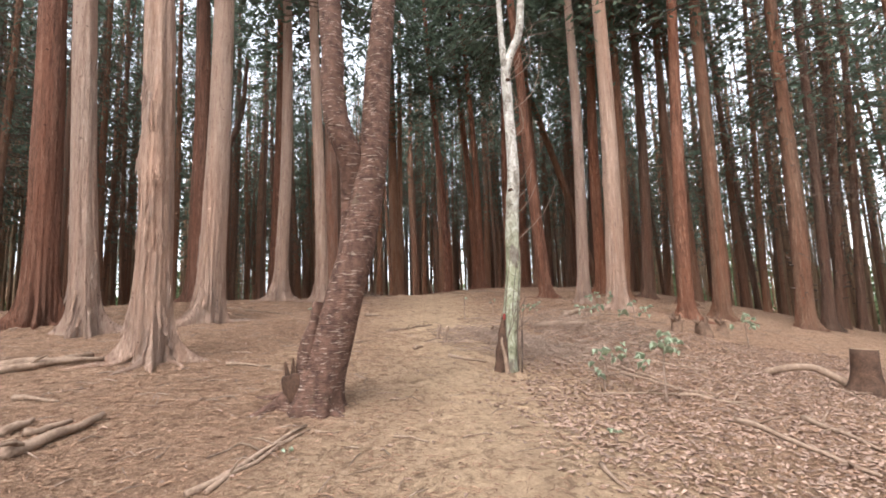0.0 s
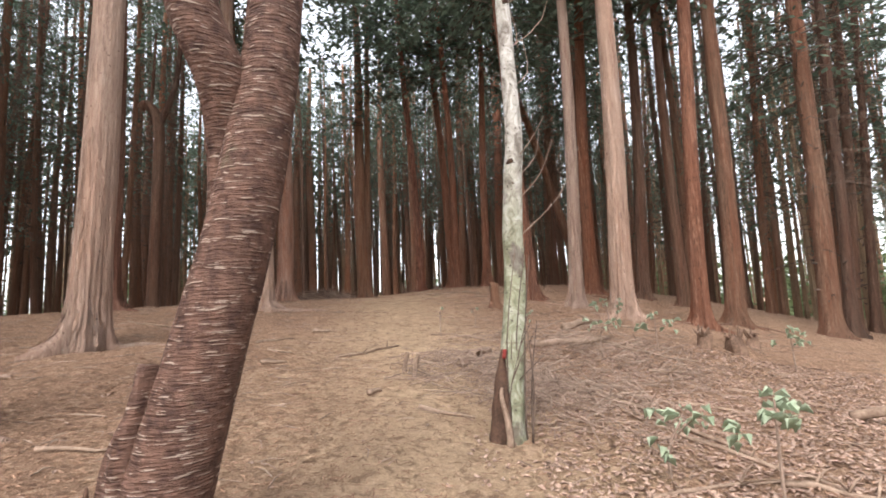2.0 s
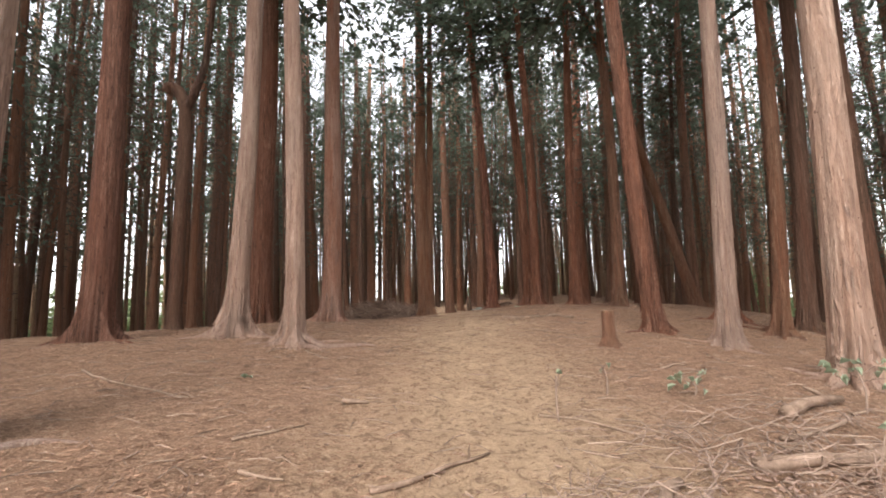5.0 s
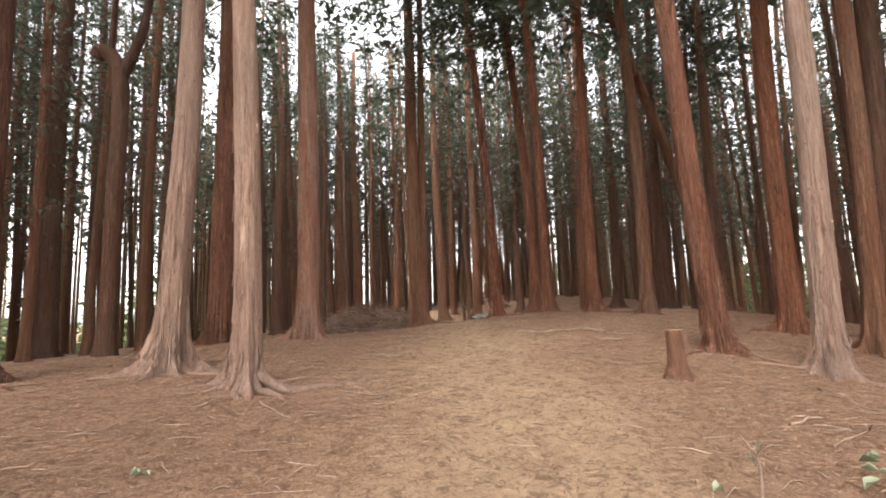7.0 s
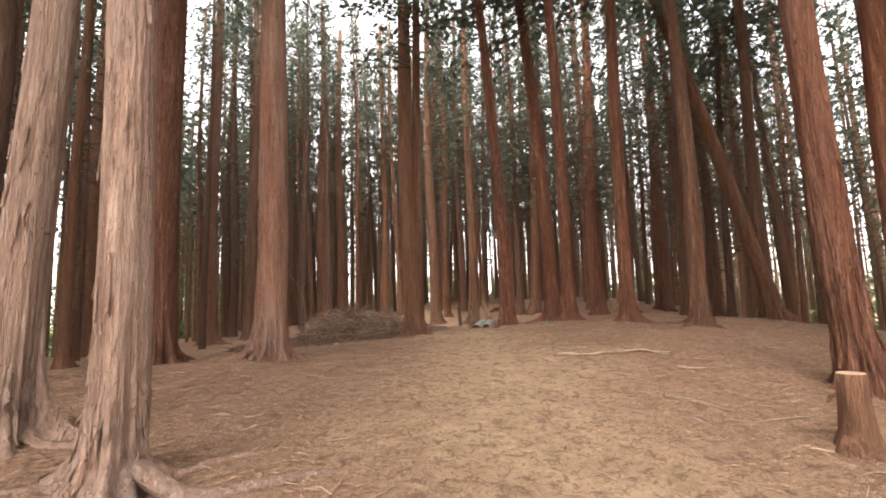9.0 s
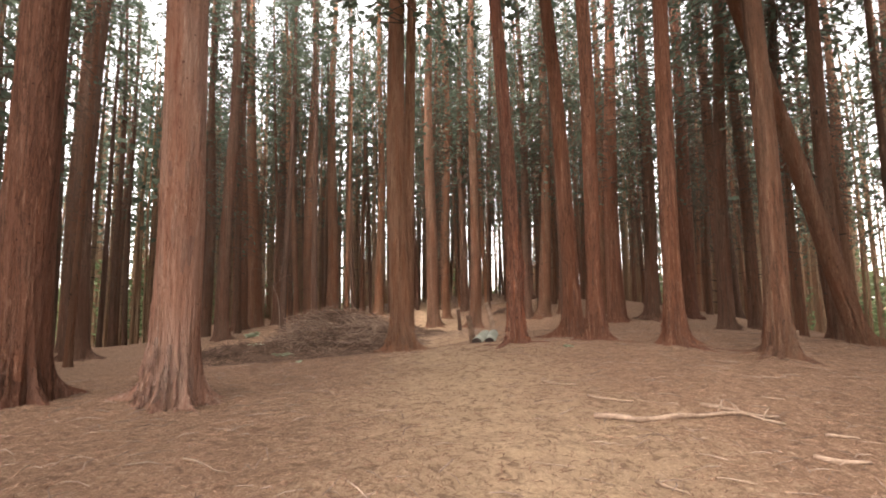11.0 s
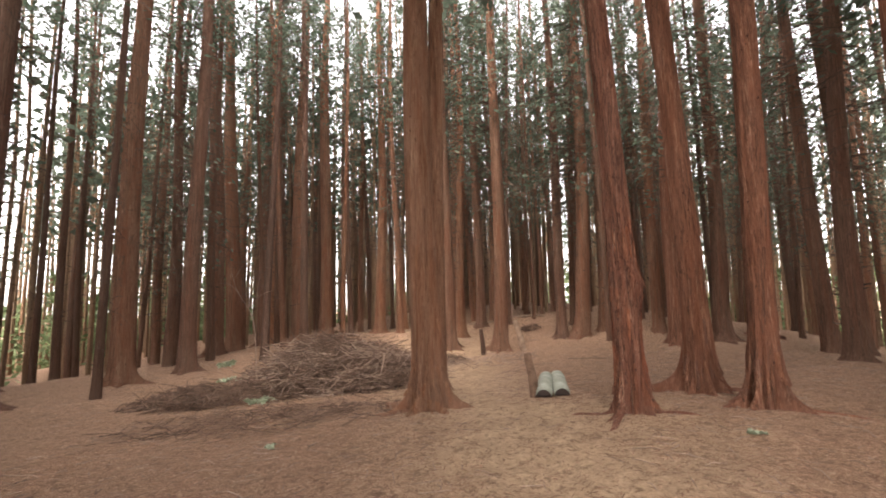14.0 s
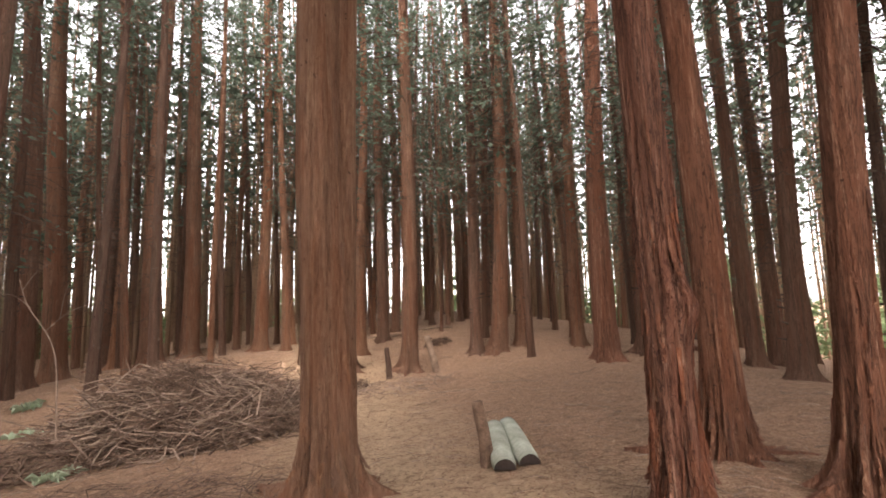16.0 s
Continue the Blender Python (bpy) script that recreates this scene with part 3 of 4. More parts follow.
# ---- broad-leaved trees by the path ----
def cherry_bark():
    m, n, l, b = shader("cherry_bark", 0.75)
    co = n.new("ShaderNodeTexCoord").outputs["Object"]
    bands = noise_tex(n, l, stretch(n, l, co, 10, 10, 88), 1.0, 3, 0.5, 0.35)
    skin = noise_tex(n, l, co, 14, 5, 0.65)
    moss = noise_tex(n, l, co, 3.0, 4)
    col = ramp(n, l, skin, [(0.35, (0.06, 0.031, 0.023)), (0.65, (0.165, 0.09, 0.064))])
    line = ramp(n, l, bands, [(0.615, (0, 0, 0)), (0.64, (0.9, 0.9, 0.9))])
    col = blend(n, l, line, col, (0.36, 0.275, 0.22))
    col = blend(n, l, ramp(n, l, moss, [(0.62, (0, 0, 0)), (0.75, (0.5, 0.5, 0.5))]), col, (0.13, 0.125, 0.075))
    l.new(col, b.inputs["Base Color"])
    rough = noise_tex(n, l, stretch(n, l, co, 22, 22, 60), 1.0, 4, 0.7)
    relief(n, l, b, sums(n, l, "ADD", sums(n, l, "ADD", bands, sums(n, l, "MULTIPLY", skin, 0.6)), sums(n, l, "MULTIPLY", rough, 0.6)), 1.0, 0.03)
    return m


def smooth_bark():
    m, n, l, b = shader("smooth_green_bark", 0.8)
    co = n.new("ShaderNodeTexCoord").outputs["Object"]
    blot = noise_tex(n, l, stretch(n, l, co, 11, 11, 7), 1.0, 6, 0.68, 0.8)
    rings = noise_tex(n, l, stretch(n, l, co, 4, 4, 34), 1.0, 3)
    dark = noise_tex(n, l, stretch(n, l, co, 3.2, 3.2, 2.2), 1.0, 4)
    col = ramp(n, l, blot, [(0.34, (0.11, 0.105, 0.06)), (0.5, (0.215, 0.213, 0.14)), (0.67, (0.37, 0.36, 0.285))])
    col = blend(n, l, ramp(n, l, rings, [(0.56, (0, 0, 0)), (0.66, (0.65, 0.65, 0.65))]), col, (0.15, 0.12, 0.08))
    col = blend(n, l, ramp(n, l, dark, [(0.57, (0, 0, 0)), (0.63, (0.8, 0.8, 0.8))]), col, (0.085, 0.06, 0.048))
    high = n.new("ShaderNodeSeparateXYZ")
    l.new(co, high.inputs[0])
    lift = sums(n, l, "ADD", sums(n, l, "MULTIPLY", high.outputs[2], 0.3), sums(n, l, "MULTIPLY", dark, 0.35))
    white = ramp(n, l, blot, [(0.36, (0.16, 0.13, 0.115)), (0.5, (0.36, 0.325, 0.29)), (0.66, (0.56, 0.52, 0.48))])
    col = blend(n, l, ramp(n, l, lift, [(0.62, (0, 0, 0)), (0.95, (0.85, 0.85, 0.85))]), col, white)
    specks = noise_tex(n, l, stretch(n, l, co, 26, 26, 30), 1.0, 1)
    col = blend(n, l, ramp(n, l, specks, [(0.68, (0, 0, 0)), (0.72, (0.85, 0.85, 0.85))]), col, (0.06, 0.042, 0.035))
    l.new(col, b.inputs["Base Color"])
    relief(n, l, b, sums(n, l, "ADD", blot, rings), 0.5, 0.02)
    return m


CHERRY, SMOOTH = cherry_bark(), smooth_bark()
ROT = simple("rotten_wood", (0.03, 0.018, 0.013), (0.105, 0.058, 0.038), 7.0, 0.95, 0.8)
RED_PAINT = simple("red_paint", (0.15, 0.022, 0.018), (0.27, 0.045, 0.035), 5.0, 0.6, 0.1)
GREYWOOD = simple("weathered_wood", (0.17, 0.18, 0.14), (0.36, 0.37, 0.31), 5.0, 0.85, 0.3)
CHAR = simple("dark_log_end", (0.018, 0.013, 0.012), (0.06, 0.042, 0.035), 8.0, 0.95, 0.4)


def smooth_line(pts, per=5):
    """Points of a soft curve through pts."""
    P = [Vector(p) for p in pts]
    out = []
    for i in range(len(P) - 1):
        a, b, c, d = P[max(i - 1, 0)], P[i], P[i + 1], P[min(i + 2, len(P) - 1)]
        for k in range(per):
            u = k / per
            out.append(0.5 * (2 * b + (c - a) * u + (2 * a - 5 * b + 4 * c - d) * u * u + (3 * b - a - 3 * c + d) * u ** 3))
    return out + [P[-1]]


def limb(name, pts, r0, r1, mat, parent, origin, sides=14, rough=0.06, seed=1, per=5, flare=0.0, label="", toes=4):
    """A bent stem or branch through world points, as a part of a tree standing at origin."""
    line = [p - Vector(origin) for p in smooth_line(pts, per)]
    n = len(line) - 1
    rad = [r0 + (r1 - r0) * i / n for i in range(n + 1)]

    def shape(i, a):
        p = line[i]
        f = 1 + rough * (noise.noise((math.cos(a) * 1.5 + seed, math.sin(a) * 1.5, p.z * 2.2)) + 0.5 * noise.noise((math.cos(a) * 4, math.sin(a) * 4 + seed, p.z * 6)))
        if flare:
            h = max(p.z, 0)
            f += flare * math.exp(-h / 0.18) * (0.45 + 0.55 * math.cos(toes * a + seed) ** 2)
        return f

    v, fc = tube(line, rad, sides, [], [], shape)
    return part(name, mesh_of(name, v, fc, [mat]), parent, label)


def at_ground(x, y, up=0.0):
    return Vector((x, y, ground_at(x, y) + up))


def cherry_tree():
    x, y = -1.22, 4.4
    o = (x, y, lie(x, y))
    t = tagged(new("cherry_tree"), "dark leaning cherry with ringed bark, forked low down", "tree")
    t.location = o
    z = o[2]
    main = [(-1.26, y, z - 0.3), (-1.2, y, z + 0.02), (-1.1, y, 1.05), (-1.02, y, 1.3), (-0.91, y, 1.71), (-0.8, y, 2.12), (-0.71, y, 2.55), (-0.64, y, 2.99), (-0.6, y, 3.44), (-0.57, y, 3.91), (-0.5, y, 4.62), (-0.42, y + 0.1, 6.2), (-0.3, y + 0.3, 9.0)]
    limb("trunk", main, 0.205, 0.095, CHERRY, t, o, 32, 0.05, 3, 6, 0.75)
    left = [(-1.2, y + 0.1, z - 0.1), (-1.12, y + 0.12, 1.25), (-1.0, y + 0.13, 1.6), (-0.9, y + 0.14, 2.02), (-0.855, y + 0.14, 2.4), (-0.84, y + 0.06, 2.72), (-0.84, y - 0.07, 2.97), (-0.925, y - 0.17, 3.23), (-0.972, y - 0.2, 3.6), (-0.98, y - 0.2, 4.19), (-1.2, y - 0.1, 6.4), (-1.5, y, 8.5)]
    limb("second_stem", left, 0.135, 0.10, CHERRY, t, o, 24, 0.10, 5, 6)
    limb("knot", [(-0.95, y - 0.25, 3.3), (-0.95, y - 0.3, 3.32)], 0.045, 0.015, CHERRY, t, o, 10, 0.3, 8)
    limb("dead_stub", [(-1.19, y - 0.05, z - 0.05), (-1.235, y - 0.06, 1.1), (-1.23, y - 0.06, 1.27), (-1.175, y - 0.05, 1.45), (-1.15, y - 0.04, 1.64)], 0.12, 0.042, CHERRY, t, o, 18, 0.4, 9, 6, 0, "grey-brown broken dead shoot")
    limb("rotten_stub", [(-1.27, y - 0.1, z - 0.05), (-1.34, y - 0.14, 0.92), (-1.365, y - 0.15, 1.02)], 0.1, 0.06, ROT, t, o, 16, 0.8, 4, 6, 0, "dark rotten broken stub")
    for k, (dx, dz) in enumerate(((-0.04, 0.13), (0.02, 0.16), (0.05, 0.1))):
        limb("splinter", [(-1.36 + dx * 0.6, y - 0.15 + 0.03 * k, 0.96), (-1.37 + dx, y - 0.15 + 0.03 * k, 1.0 + dz)], 0.026, 0.006, ROT, t, o, 7, 0.5, k, 4)
    for a, ln in ((2.7, 0.55), (3.6, 0.5), (5.6, 0.35), (0.2, 0.3)):
        limb("root", [(x + 0.12 * math.cos(a), y + 0.12 * math.sin(a), z + 0.14), at_ground(x + 0.6 * ln * math.cos(a), y + 0.6 * ln * math.sin(a), 0.02), at_ground(x + 1.2 * ln * math.cos(a + 0.2), y + 1.2 * ln * math.sin(a + 0.2), -0.05)], 0.085, 0.03, CHERRY, t, o, 10, 0.2, a)
    ob = part("crown", CROWNS[2], t)
    ob.location = (0.6, 0.2, 0.5)


def pale_tree():
    x, y = 0.71, 6.08
    o = (x, y, lie(x, y))
    z = o[2]
    t = tagged(new("young_broadleaf_tree"), "slim young tree with smooth green-grey blotched bark and a red mark", "tree")
    t.location = o
    main = [(0.72, 6.05, z - 0.2), (0.74, 6.06, z + 0.05), (0.81, 6.15, 1.25), (0.94, 6.42, 2.06), (0.945, 6.45, 2.47), (0.965, 6.46, 2.75), (0.985, 6.46, 3.02), (1.015, 6.46, 3.35), (1.01, 6.46, 3.88), (1.0, 6.46, 4.4), (0.995, 6.46, 4.9), (1.1, 6.46, 5.22), (1.24, 6.46, 5.65), (1.33, 6.46, 7.2)]
    limb("trunk", main, 0.115, 0.05, SMOOTH, t, o, 22, 0.09, 6, 6, 0.35)
    limb("side_stem", [(0.99, 6.46, 4.7), (0.965, 6.46, 5.2), (0.95, 6.47, 5.9), (0.9, 6.46, 7.5)], 0.055, 0.03, SMOOTH, t, o, 12, 0.12, 2)
    limb("scar", [(0.665, 6.02, z - 0.08), (0.68, 6.03, z + 0.12), (0.695, 6.05, z + 0.3), (0.725, 6.1, z + 0.52), (0.755, 6.15, z + 0.68)], 0.125, 0.02, ROT, t, o, 20, 0.6, 3, 7, 0, "dark rotten scar at the foot")
    limb("bark_lip", [(0.72, 5.91, z - 0.03), (0.71, 5.915, z + 0.15), (0.68, 5.95, z + 0.32), (0.69, 5.99, z + 0.4)], 0.028, 0.012, DEADWOOD, t, o, 9, 0.4, 5, 5, 0, "grey lip of healed bark")
    limb("paint_mark", [(0.735, 6.062, z + 0.62), (0.748, 6.08, z + 0.69)], 0.016, 0.018, RED_PAINT, t, o, 8, 0.15, 3, 3, 0, "red paint mark")
    for kx, kz, kr in ((0.955, 2.93, 0.05), (0.94, 3.14, 0.04), (0.98, 4.74, 0.04), (0.905, 2.55, 0.018)):
        limb("knot", [(kx + 0.02, 6.42, kz), (kx + 0.02, 6.385, kz + 0.01), (kx + 0.02, 6.372, kz + 0.015)], kr, kr * 0.25, ROT, t, o, 12, 0.5, kz * 7)
    rnd = random.Random(21)
    for k in range(11):
        bx, by = x + rnd.uniform(0.0, 0.2), y - rnd.uniform(-0.05, 0.16)
        top = rnd.uniform(0.35, 1.0) if k > 2 else rnd.uniform(1.2, 1.7)
        limb("shoot", [at_ground(bx, by), (bx + rnd.gauss(0.03, 0.03), by, z + top * 0.5), (bx + rnd.gauss(0.1, 0.08), by - rnd.uniform(0, 0.1), z + top)], 0.009, 0.003, DARKTWIG, t, o, 5, 0, k, 3)
    for k in range(12):
        h = rnd.uniform(2.2, 5.2)
        a, ln = rnd.uniform(-0.8, 0.6), rnd.uniform(0.4, 1.0)
        p0 = Vector((0.97, y + 0.37, h))
        p1 = p0 + Vector((ln * 0.45 * math.cos(a), ln * 0.4 * math.sin(a), ln * 0.4))
        limb("side_twig", [p0, p1, p1 + Vector((0.1 * rnd.gauss(0, 1) + 0.05, 0.1 * rnd.gauss(0, 1), ln * rnd.uniform(0.3, 0.7)))], 0.006, 0.002, TWIG, t, o, 4, 0, k, 3)
    ob = part("crown", CROWNS[0], t)
    ob.location, ob.scale = (0.3, 0, 2.0), (0.7, 0.7, 0.7)


def hooked_tree():
    x, y = -7.65, 16.5
    o = (x, y, lie(x, y))
    z = o[2]
    t = tagged(new("hooked_tree"), "dark tree whose stem bends over into a broken hook", "tree")
    t.location = o
    limb("trunk", [(x, y, z - 0.3), (x, y, z + 0.1), (x + 0.03, y, z + 2.0), (x + 0.07, y, z + 4.8), (x + 0.02, y, z + 5.6), (x - 0.15, y, z + 6.05), (x - 0.38, y, z + 6.2), (x - 0.5, y, z + 6.05)], 0.17, 0.13, BARK_DARK, t, o, 18, 0.12, 2, 6, 0.5)
    limb("branch", [(x + 0.03, y, z + 5.5), (x + 0.3, y, z + 6.1), (x + 0.55, y, z + 7.0), (x + 0.7, y, z + 9.0)], 0.12, 0.06, BARK_DARK, t, o, 12, 0.1, 3)
    limb("branch", [(x - 0.2, y, z + 6.1), (x - 0.15, y, z + 7.0), (x - 0.1, y, z + 8.5)], 0.06, 0.03, BARK_DARK, t, o, 10, 0.1, 4)


o = twin.location
limb("second_stem", [o + Vector((0.08, 0.14, -0.2)), o + Vector((0.10, 0.15, 1.5)), o + Vector((0.12, 0.2, 4.0)), o + Vector((0.2, 0.25, 8.0)), o + Vector((0.35, 0.3, 16.0))], 0.19, 0.11, BARK_TAN, twin, o, 24, 0.1, 4, 5, 0.5)
cherry_tree()
pale_tree()
hooked_tree()


# ---- roots and torn bark on the near cedars ----
def root(tree, x, y, ang, ln, r, wander=0.5):
    """A surface root snaking out from a trunk's foot."""
    rnd = random.Random(int(ang * 100 + x * 10))
    pts, a, d = [], ang, 0.1
    px, py = x + 0.12 * math.cos(a), y + 0.12 * math.sin(a)
    pts.append(at_ground(px, py, 0.12 + r))
    for k in range(4):
        a += rnd.gauss(0, wander * 0.4)
        px, py = px + ln / 4 * math.cos(a), py + ln / 4 * math.sin(a)
        pts.append(at_ground(px, py, (0.35, 0.2, 0.1, -1.0)[k] * r))
    limb("root", pts, r * 1.25, r * 0.3, next(c for c in tree.children if c.name.startswith("trunk")).data.materials[0], tree, tree.location, 9, 0.25, ang, 4)


def strip(tree, surface, ang, z0, z1, wide, curl):
    """A plate of bark lying on the stem, lifting off it towards its ragged lower end."""
    verts, faces = [], []
    ragged = random.Random(int(ang * 977 + z0 * 131))
    rows = 5
    for k in range(rows + 1):
        u = k / rows
        for s in (-1, 0, 1):
            h = z1 + (z0 - z1) * u + (ragged.uniform(-0.02, 0.02) if k == rows else 0)
            p, way = surface(h, ang + s * wide * (1 - 0.45 * u * u) + 0.05 * math.sin(u * 3 + z0 * 9))
            p = p + way * (0.004 + curl * u ** 2.2 + (0.004 if s == 0 else 0))
            verts += [p, p + way * 0.007]
    for k in range(rows):
        for c in (0, 2):
            i, j = k * 6 + c, k * 6 + c + 6
            faces += [(i + 1, i + 3, j + 3, j + 1), (i, j, j + 2, i + 2)]
        i, j = k * 6, k * 6 + 6
        faces += [(i, i + 1, j + 1, j), (i + 4, j + 4, j + 5, i + 5)]
    for i in (0, rows * 6):
        faces += [(i, i + 2, i + 3, i + 1), (i + 2, i + 4, i + 5, i + 3)]
    return part("bark_strip", mesh_of("bark_strip", verts, faces, [next(c for c in tree.children if c.name.startswith("trunk")).data.materials[0]], False), tree)


CEDARS = [o for o in scene.objects if o.name.startswith("cedar_tree") and (o.location.x, o.location.y) and o.children]
rnd = random.Random(33)
for tree in CEDARS:
    x, y = tree.location.x, tree.location.y
    if not (-8 < x < 8 and 3 < y < 27):
        continue
    for k in range(rnd.randint(3, 5)):
        root(tree, x, y, rnd.uniform(0, 6.28), rnd.uniform(0.45, 1.0), rnd.uniform(0.025, 0.05))
    if abs(x + 3.4) < 0.02 and abs(y - 13.28) < 0.02:
        for a, ln, r in ((-0.25, 1.5, 0.06), (-0.75, 0.8, 0.06), (-1.5, 0.6, 0.05), (-2.4, 0.6, 0.05)):
            root(tree, x, y, a, ln, r, 0.7)
# place, plates round the foot, plates higher up, the height these reach
FRAYED = ((-4.37, 18.4, 60, 34, 3.6), (0.22, 22.8, 46, 44, 2.8), (1.79, 22.66, 34, 14, 2.5), (1.65, 23.9, 30, 12, 2.5), (2.95, 21.65, 34, 14, 2.5), (-2.38, 25.0, 44, 16, 2.5), (-3.4, 5.6, 16, 34, 3.4),
          (-5.35, 7.15, 16, 10, 3.0), (-4.2, 8.55, 22, 10, 3.0), (-3.4, 13.28, 20, 22, 3.2), (-4.83, 14.0, 20, 22, 3.2), (3.36, 15.75, 22, 30, 3.5), (4.1, 11.5, 12, 16, 3.5), (-6.65, 18.9, 24, 10, 3.0), (4.2, 14.5, 12, 12, 3.0), (4.0, 20.5, 16, 6, 2.0))
for tree in CEDARS:
    for (u, v, low, high, top), surface in ((f, SURFACES[f[:2]]) for f in FRAYED):
        if abs(tree.location.x - u) < 0.01 and abs(tree.location.y - v) < 0.01:
            if low == 46:
                for a, z0, z1, wide, curl in ((1.5, 1.72, 2.15, 0.16, 0.07), (1.9, 1.8, 2.3, 0.1, 0.05), (1.1, 1.2, 1.55, 0.12, 0.05), (1.7, 0.9, 1.3, 0.1, 0.045)):
                    strip(tree, surface, a, z0, z1, wide, curl)
            for k in range(low + high):
                z0 = rnd.uniform(0.02, 0.45) if k < low else rnd.uniform(0.5, top)
                strip(tree, surface, rnd.uniform(-0.3, 3.44), z0, z0 + rnd.uniform(0.12, 0.42), rnd.uniform(0.04, 0.13), rnd.uniform(0.01, 0.055) if k < low else rnd.uniform(0.002, 0.016))


# ---- loose wood on the ground ----
def stick(x0, y0, x1, y1, r, name="fallen_branch", mat=DEADWOOD, label=""):
    """A bent, tapering piece of dead wood lying on the ground, with a stub or two."""
    rnd = random.Random(int(1000 * (x0 + 3 * y0 + 7 * x1)))
    ln = math.hypot(x1 - x0, y1 - y0)
    n = max(4, int(ln / 0.18))
    nx, ny = -(y1 - y0) / ln, (x1 - x0) / ln
    line, sway, ph = [], rnd.uniform(0.02, 0.06) * ln, rnd.uniform(0, 6)
    for k in range(n + 1):
        u = k / n
        d = sway * math.sin(u * 4 + ph) + 0.01 * rnd.gauss(0, 1)
        x, y = x0 + (x1 - x0) * u + nx * d, y0 + (y1 - y0) * u + ny * d
        line.append(at_ground(x, y, r * rnd.uniform(0.5, 1.0)))
    o = line[0].copy()
    verts, faces = [], []
    tube([p - o for p in line], [r * (1.05 - 0.55 * k / n) for k in range(n + 1)], 8 if r > 0.02 else 6, verts, faces,
         lambda i, a: 1 + 0.22 * noise.noise((math.cos(a) * 2, math.sin(a) * 2 + o.x, i * 0.7)))
    ob = new(name, mesh_of(name, verts, faces, [mat]))
    ob.location = o
    kind = "thick" if r > 0.04 else "slim" if r > 0.015 else "thin"
    tagged(ob, label or f"{kind} weathered dead branch lying on needle litter", "branch", "fallen branches")
    for _ in range(0 if ln < 0.6 else rnd.randint(1, 3)):
        k = rnd.randint(1, n - 1)
        p = line[k] - o
        q = p + Vector((rnd.gauss(0, 0.14), rnd.gauss(0, 0.14), rnd.uniform(0.02, 0.12)))
        v, f = tube([p, (p + q) / 2 + Vector((0, 0, 0.02)), q], [r * 0.5, r * 0.35, r * 0.15], 5, [], [])
        part("side_shoot", mesh_of("side_shoot", v, f, [mat]), ob)
    return ob


stick(-4.68, 5.10, -4.10, 5.64, 0.05)
stick(-4.55, 4.96, -3.82, 5.42, 0.05)
stick(-3.70, 4.16, -3.36, 4.24, 0.025)
stick(-2.90, 3.22, -2.75, 3.91, 0.05)
stick(-3.08, 3.57, -2.93, 3.85, 0.03)
stick(-3.20, 3.53, -3.17, 3.77, 0.04)
stick(-1.52, 2.86, -1.11, 3.91, 0.022)
stick(-1.35, 2.88, -1.12, 3.85, 0.018)
stick(-2.50, 5.52, -2.04, 5.66, 0.02)
stick(0.03, 6.72, 0.51, 6.47, 0.025)
stick(1.39, 8.22, 2.66, 5.70, 0.03)
stick(2.25, 6.35, 3.18, 5.07, 0.022)
stick(2.64, 4.61, 3.09, 3.60, 0.03)
stick(3.47, 4.90, 3.61, 4.17, 0.03)
stick(1.47, 5.21, 2.58, 5.54, 0.018)
stick(2.70, 7.11, 3.66, 6.81, 0.02)
stick(2.54, 5.46, 3.24, 5.31, 0.025)
stick(1.73, 9.21, 3.05, 9.63, 0.06)
stick(2.73, 9.70, 3.05, 9.31, 0.03)
stick(3.70, 7.82, 5.05, 7.47, 0.015)
stick(5.25, 6.88, 4.53, 5.17, 0.015)
stick(1.03, 3.50, 1.11, 3.12, 0.02)
stick(2.59, 4.53, 3.28, 3.80, 0.012)
stick(-1.02, 3.79, -0.86, 3.87, 0.012)
stick(-0.42, 3.82, -0.16, 3.74, 0.012)
stick(-0.56, 4.73, -0.40, 4.75, 0.012)
stick(0.10, 3.84, 0.33, 3.93, 0.01)
stick(-1.07, 8.64, -0.24, 9.25, 0.022)
stick(-1.07, 8.52, -0.71, 8.52, 0.012)
stick(-1.80, 7.88, -1.54, 8.03, 0.03)
stick(-1.70, 10.23, -1.45, 10.29, 0.03)
stick(-2.27, 9.12, -1.82, 9.51, 0.015)
stick(-1.93, 8.60, -1.62, 8.56, 0.018)
stick(-1.82, 6.98, -1.76, 7.12, 0.012)
stick(-1.35, 7.19, -1.10, 7.31, 0.012)
stick(-4.98, 10.86, -3.29, 10.03, 0.018)
stick(2.46, 10.11, 3.23, 10.53, 0.07)
stick(2.17, 9.72, 3.42, 10.34, 0.025)
stick(0.53, 8.34, 1.07, 8.93, 0.065)
stick(-0.47, 6.99, -0.35, 7.09, 0.03)
stick(0.24, 10.23, 1.85, 9.37, 0.012)
stick(1.38, 7.23, 2.06, 7.51, 0.02)
stick(2.96, 9.26, 4.06, 8.81, 0.02)
stick(3.35, 10.34, 4.66, 10.22, 0.015)
stick(2.97, 8.26, 3.59, 8.46, 0.025)
stick(-3.42, 12.28, -3.25, 12.87, 0.012)
stick(-2.95, 12.62, -2.47, 12.13, 0.015)
stick(-6.22, 13.04, -5.92, 13.40, 0.015)
stick(0.79, 15.49, 1.68, 14.96, 0.012)
stick(2.18, 14.98, 1.04, 14.45, 0.01)
stick(3.53, 15.82, 4.06, 14.68, 0.015)
stick(2.16, 12.27, 2.54, 12.37, 0.02)
stick(3.36, 13.59, 3.09, 12.37, 0.012)
stick(2.10, 11.71, 2.79, 12.02, 0.012)
stick(-2.28, 13.23, -1.72, 13.06, 0.012)
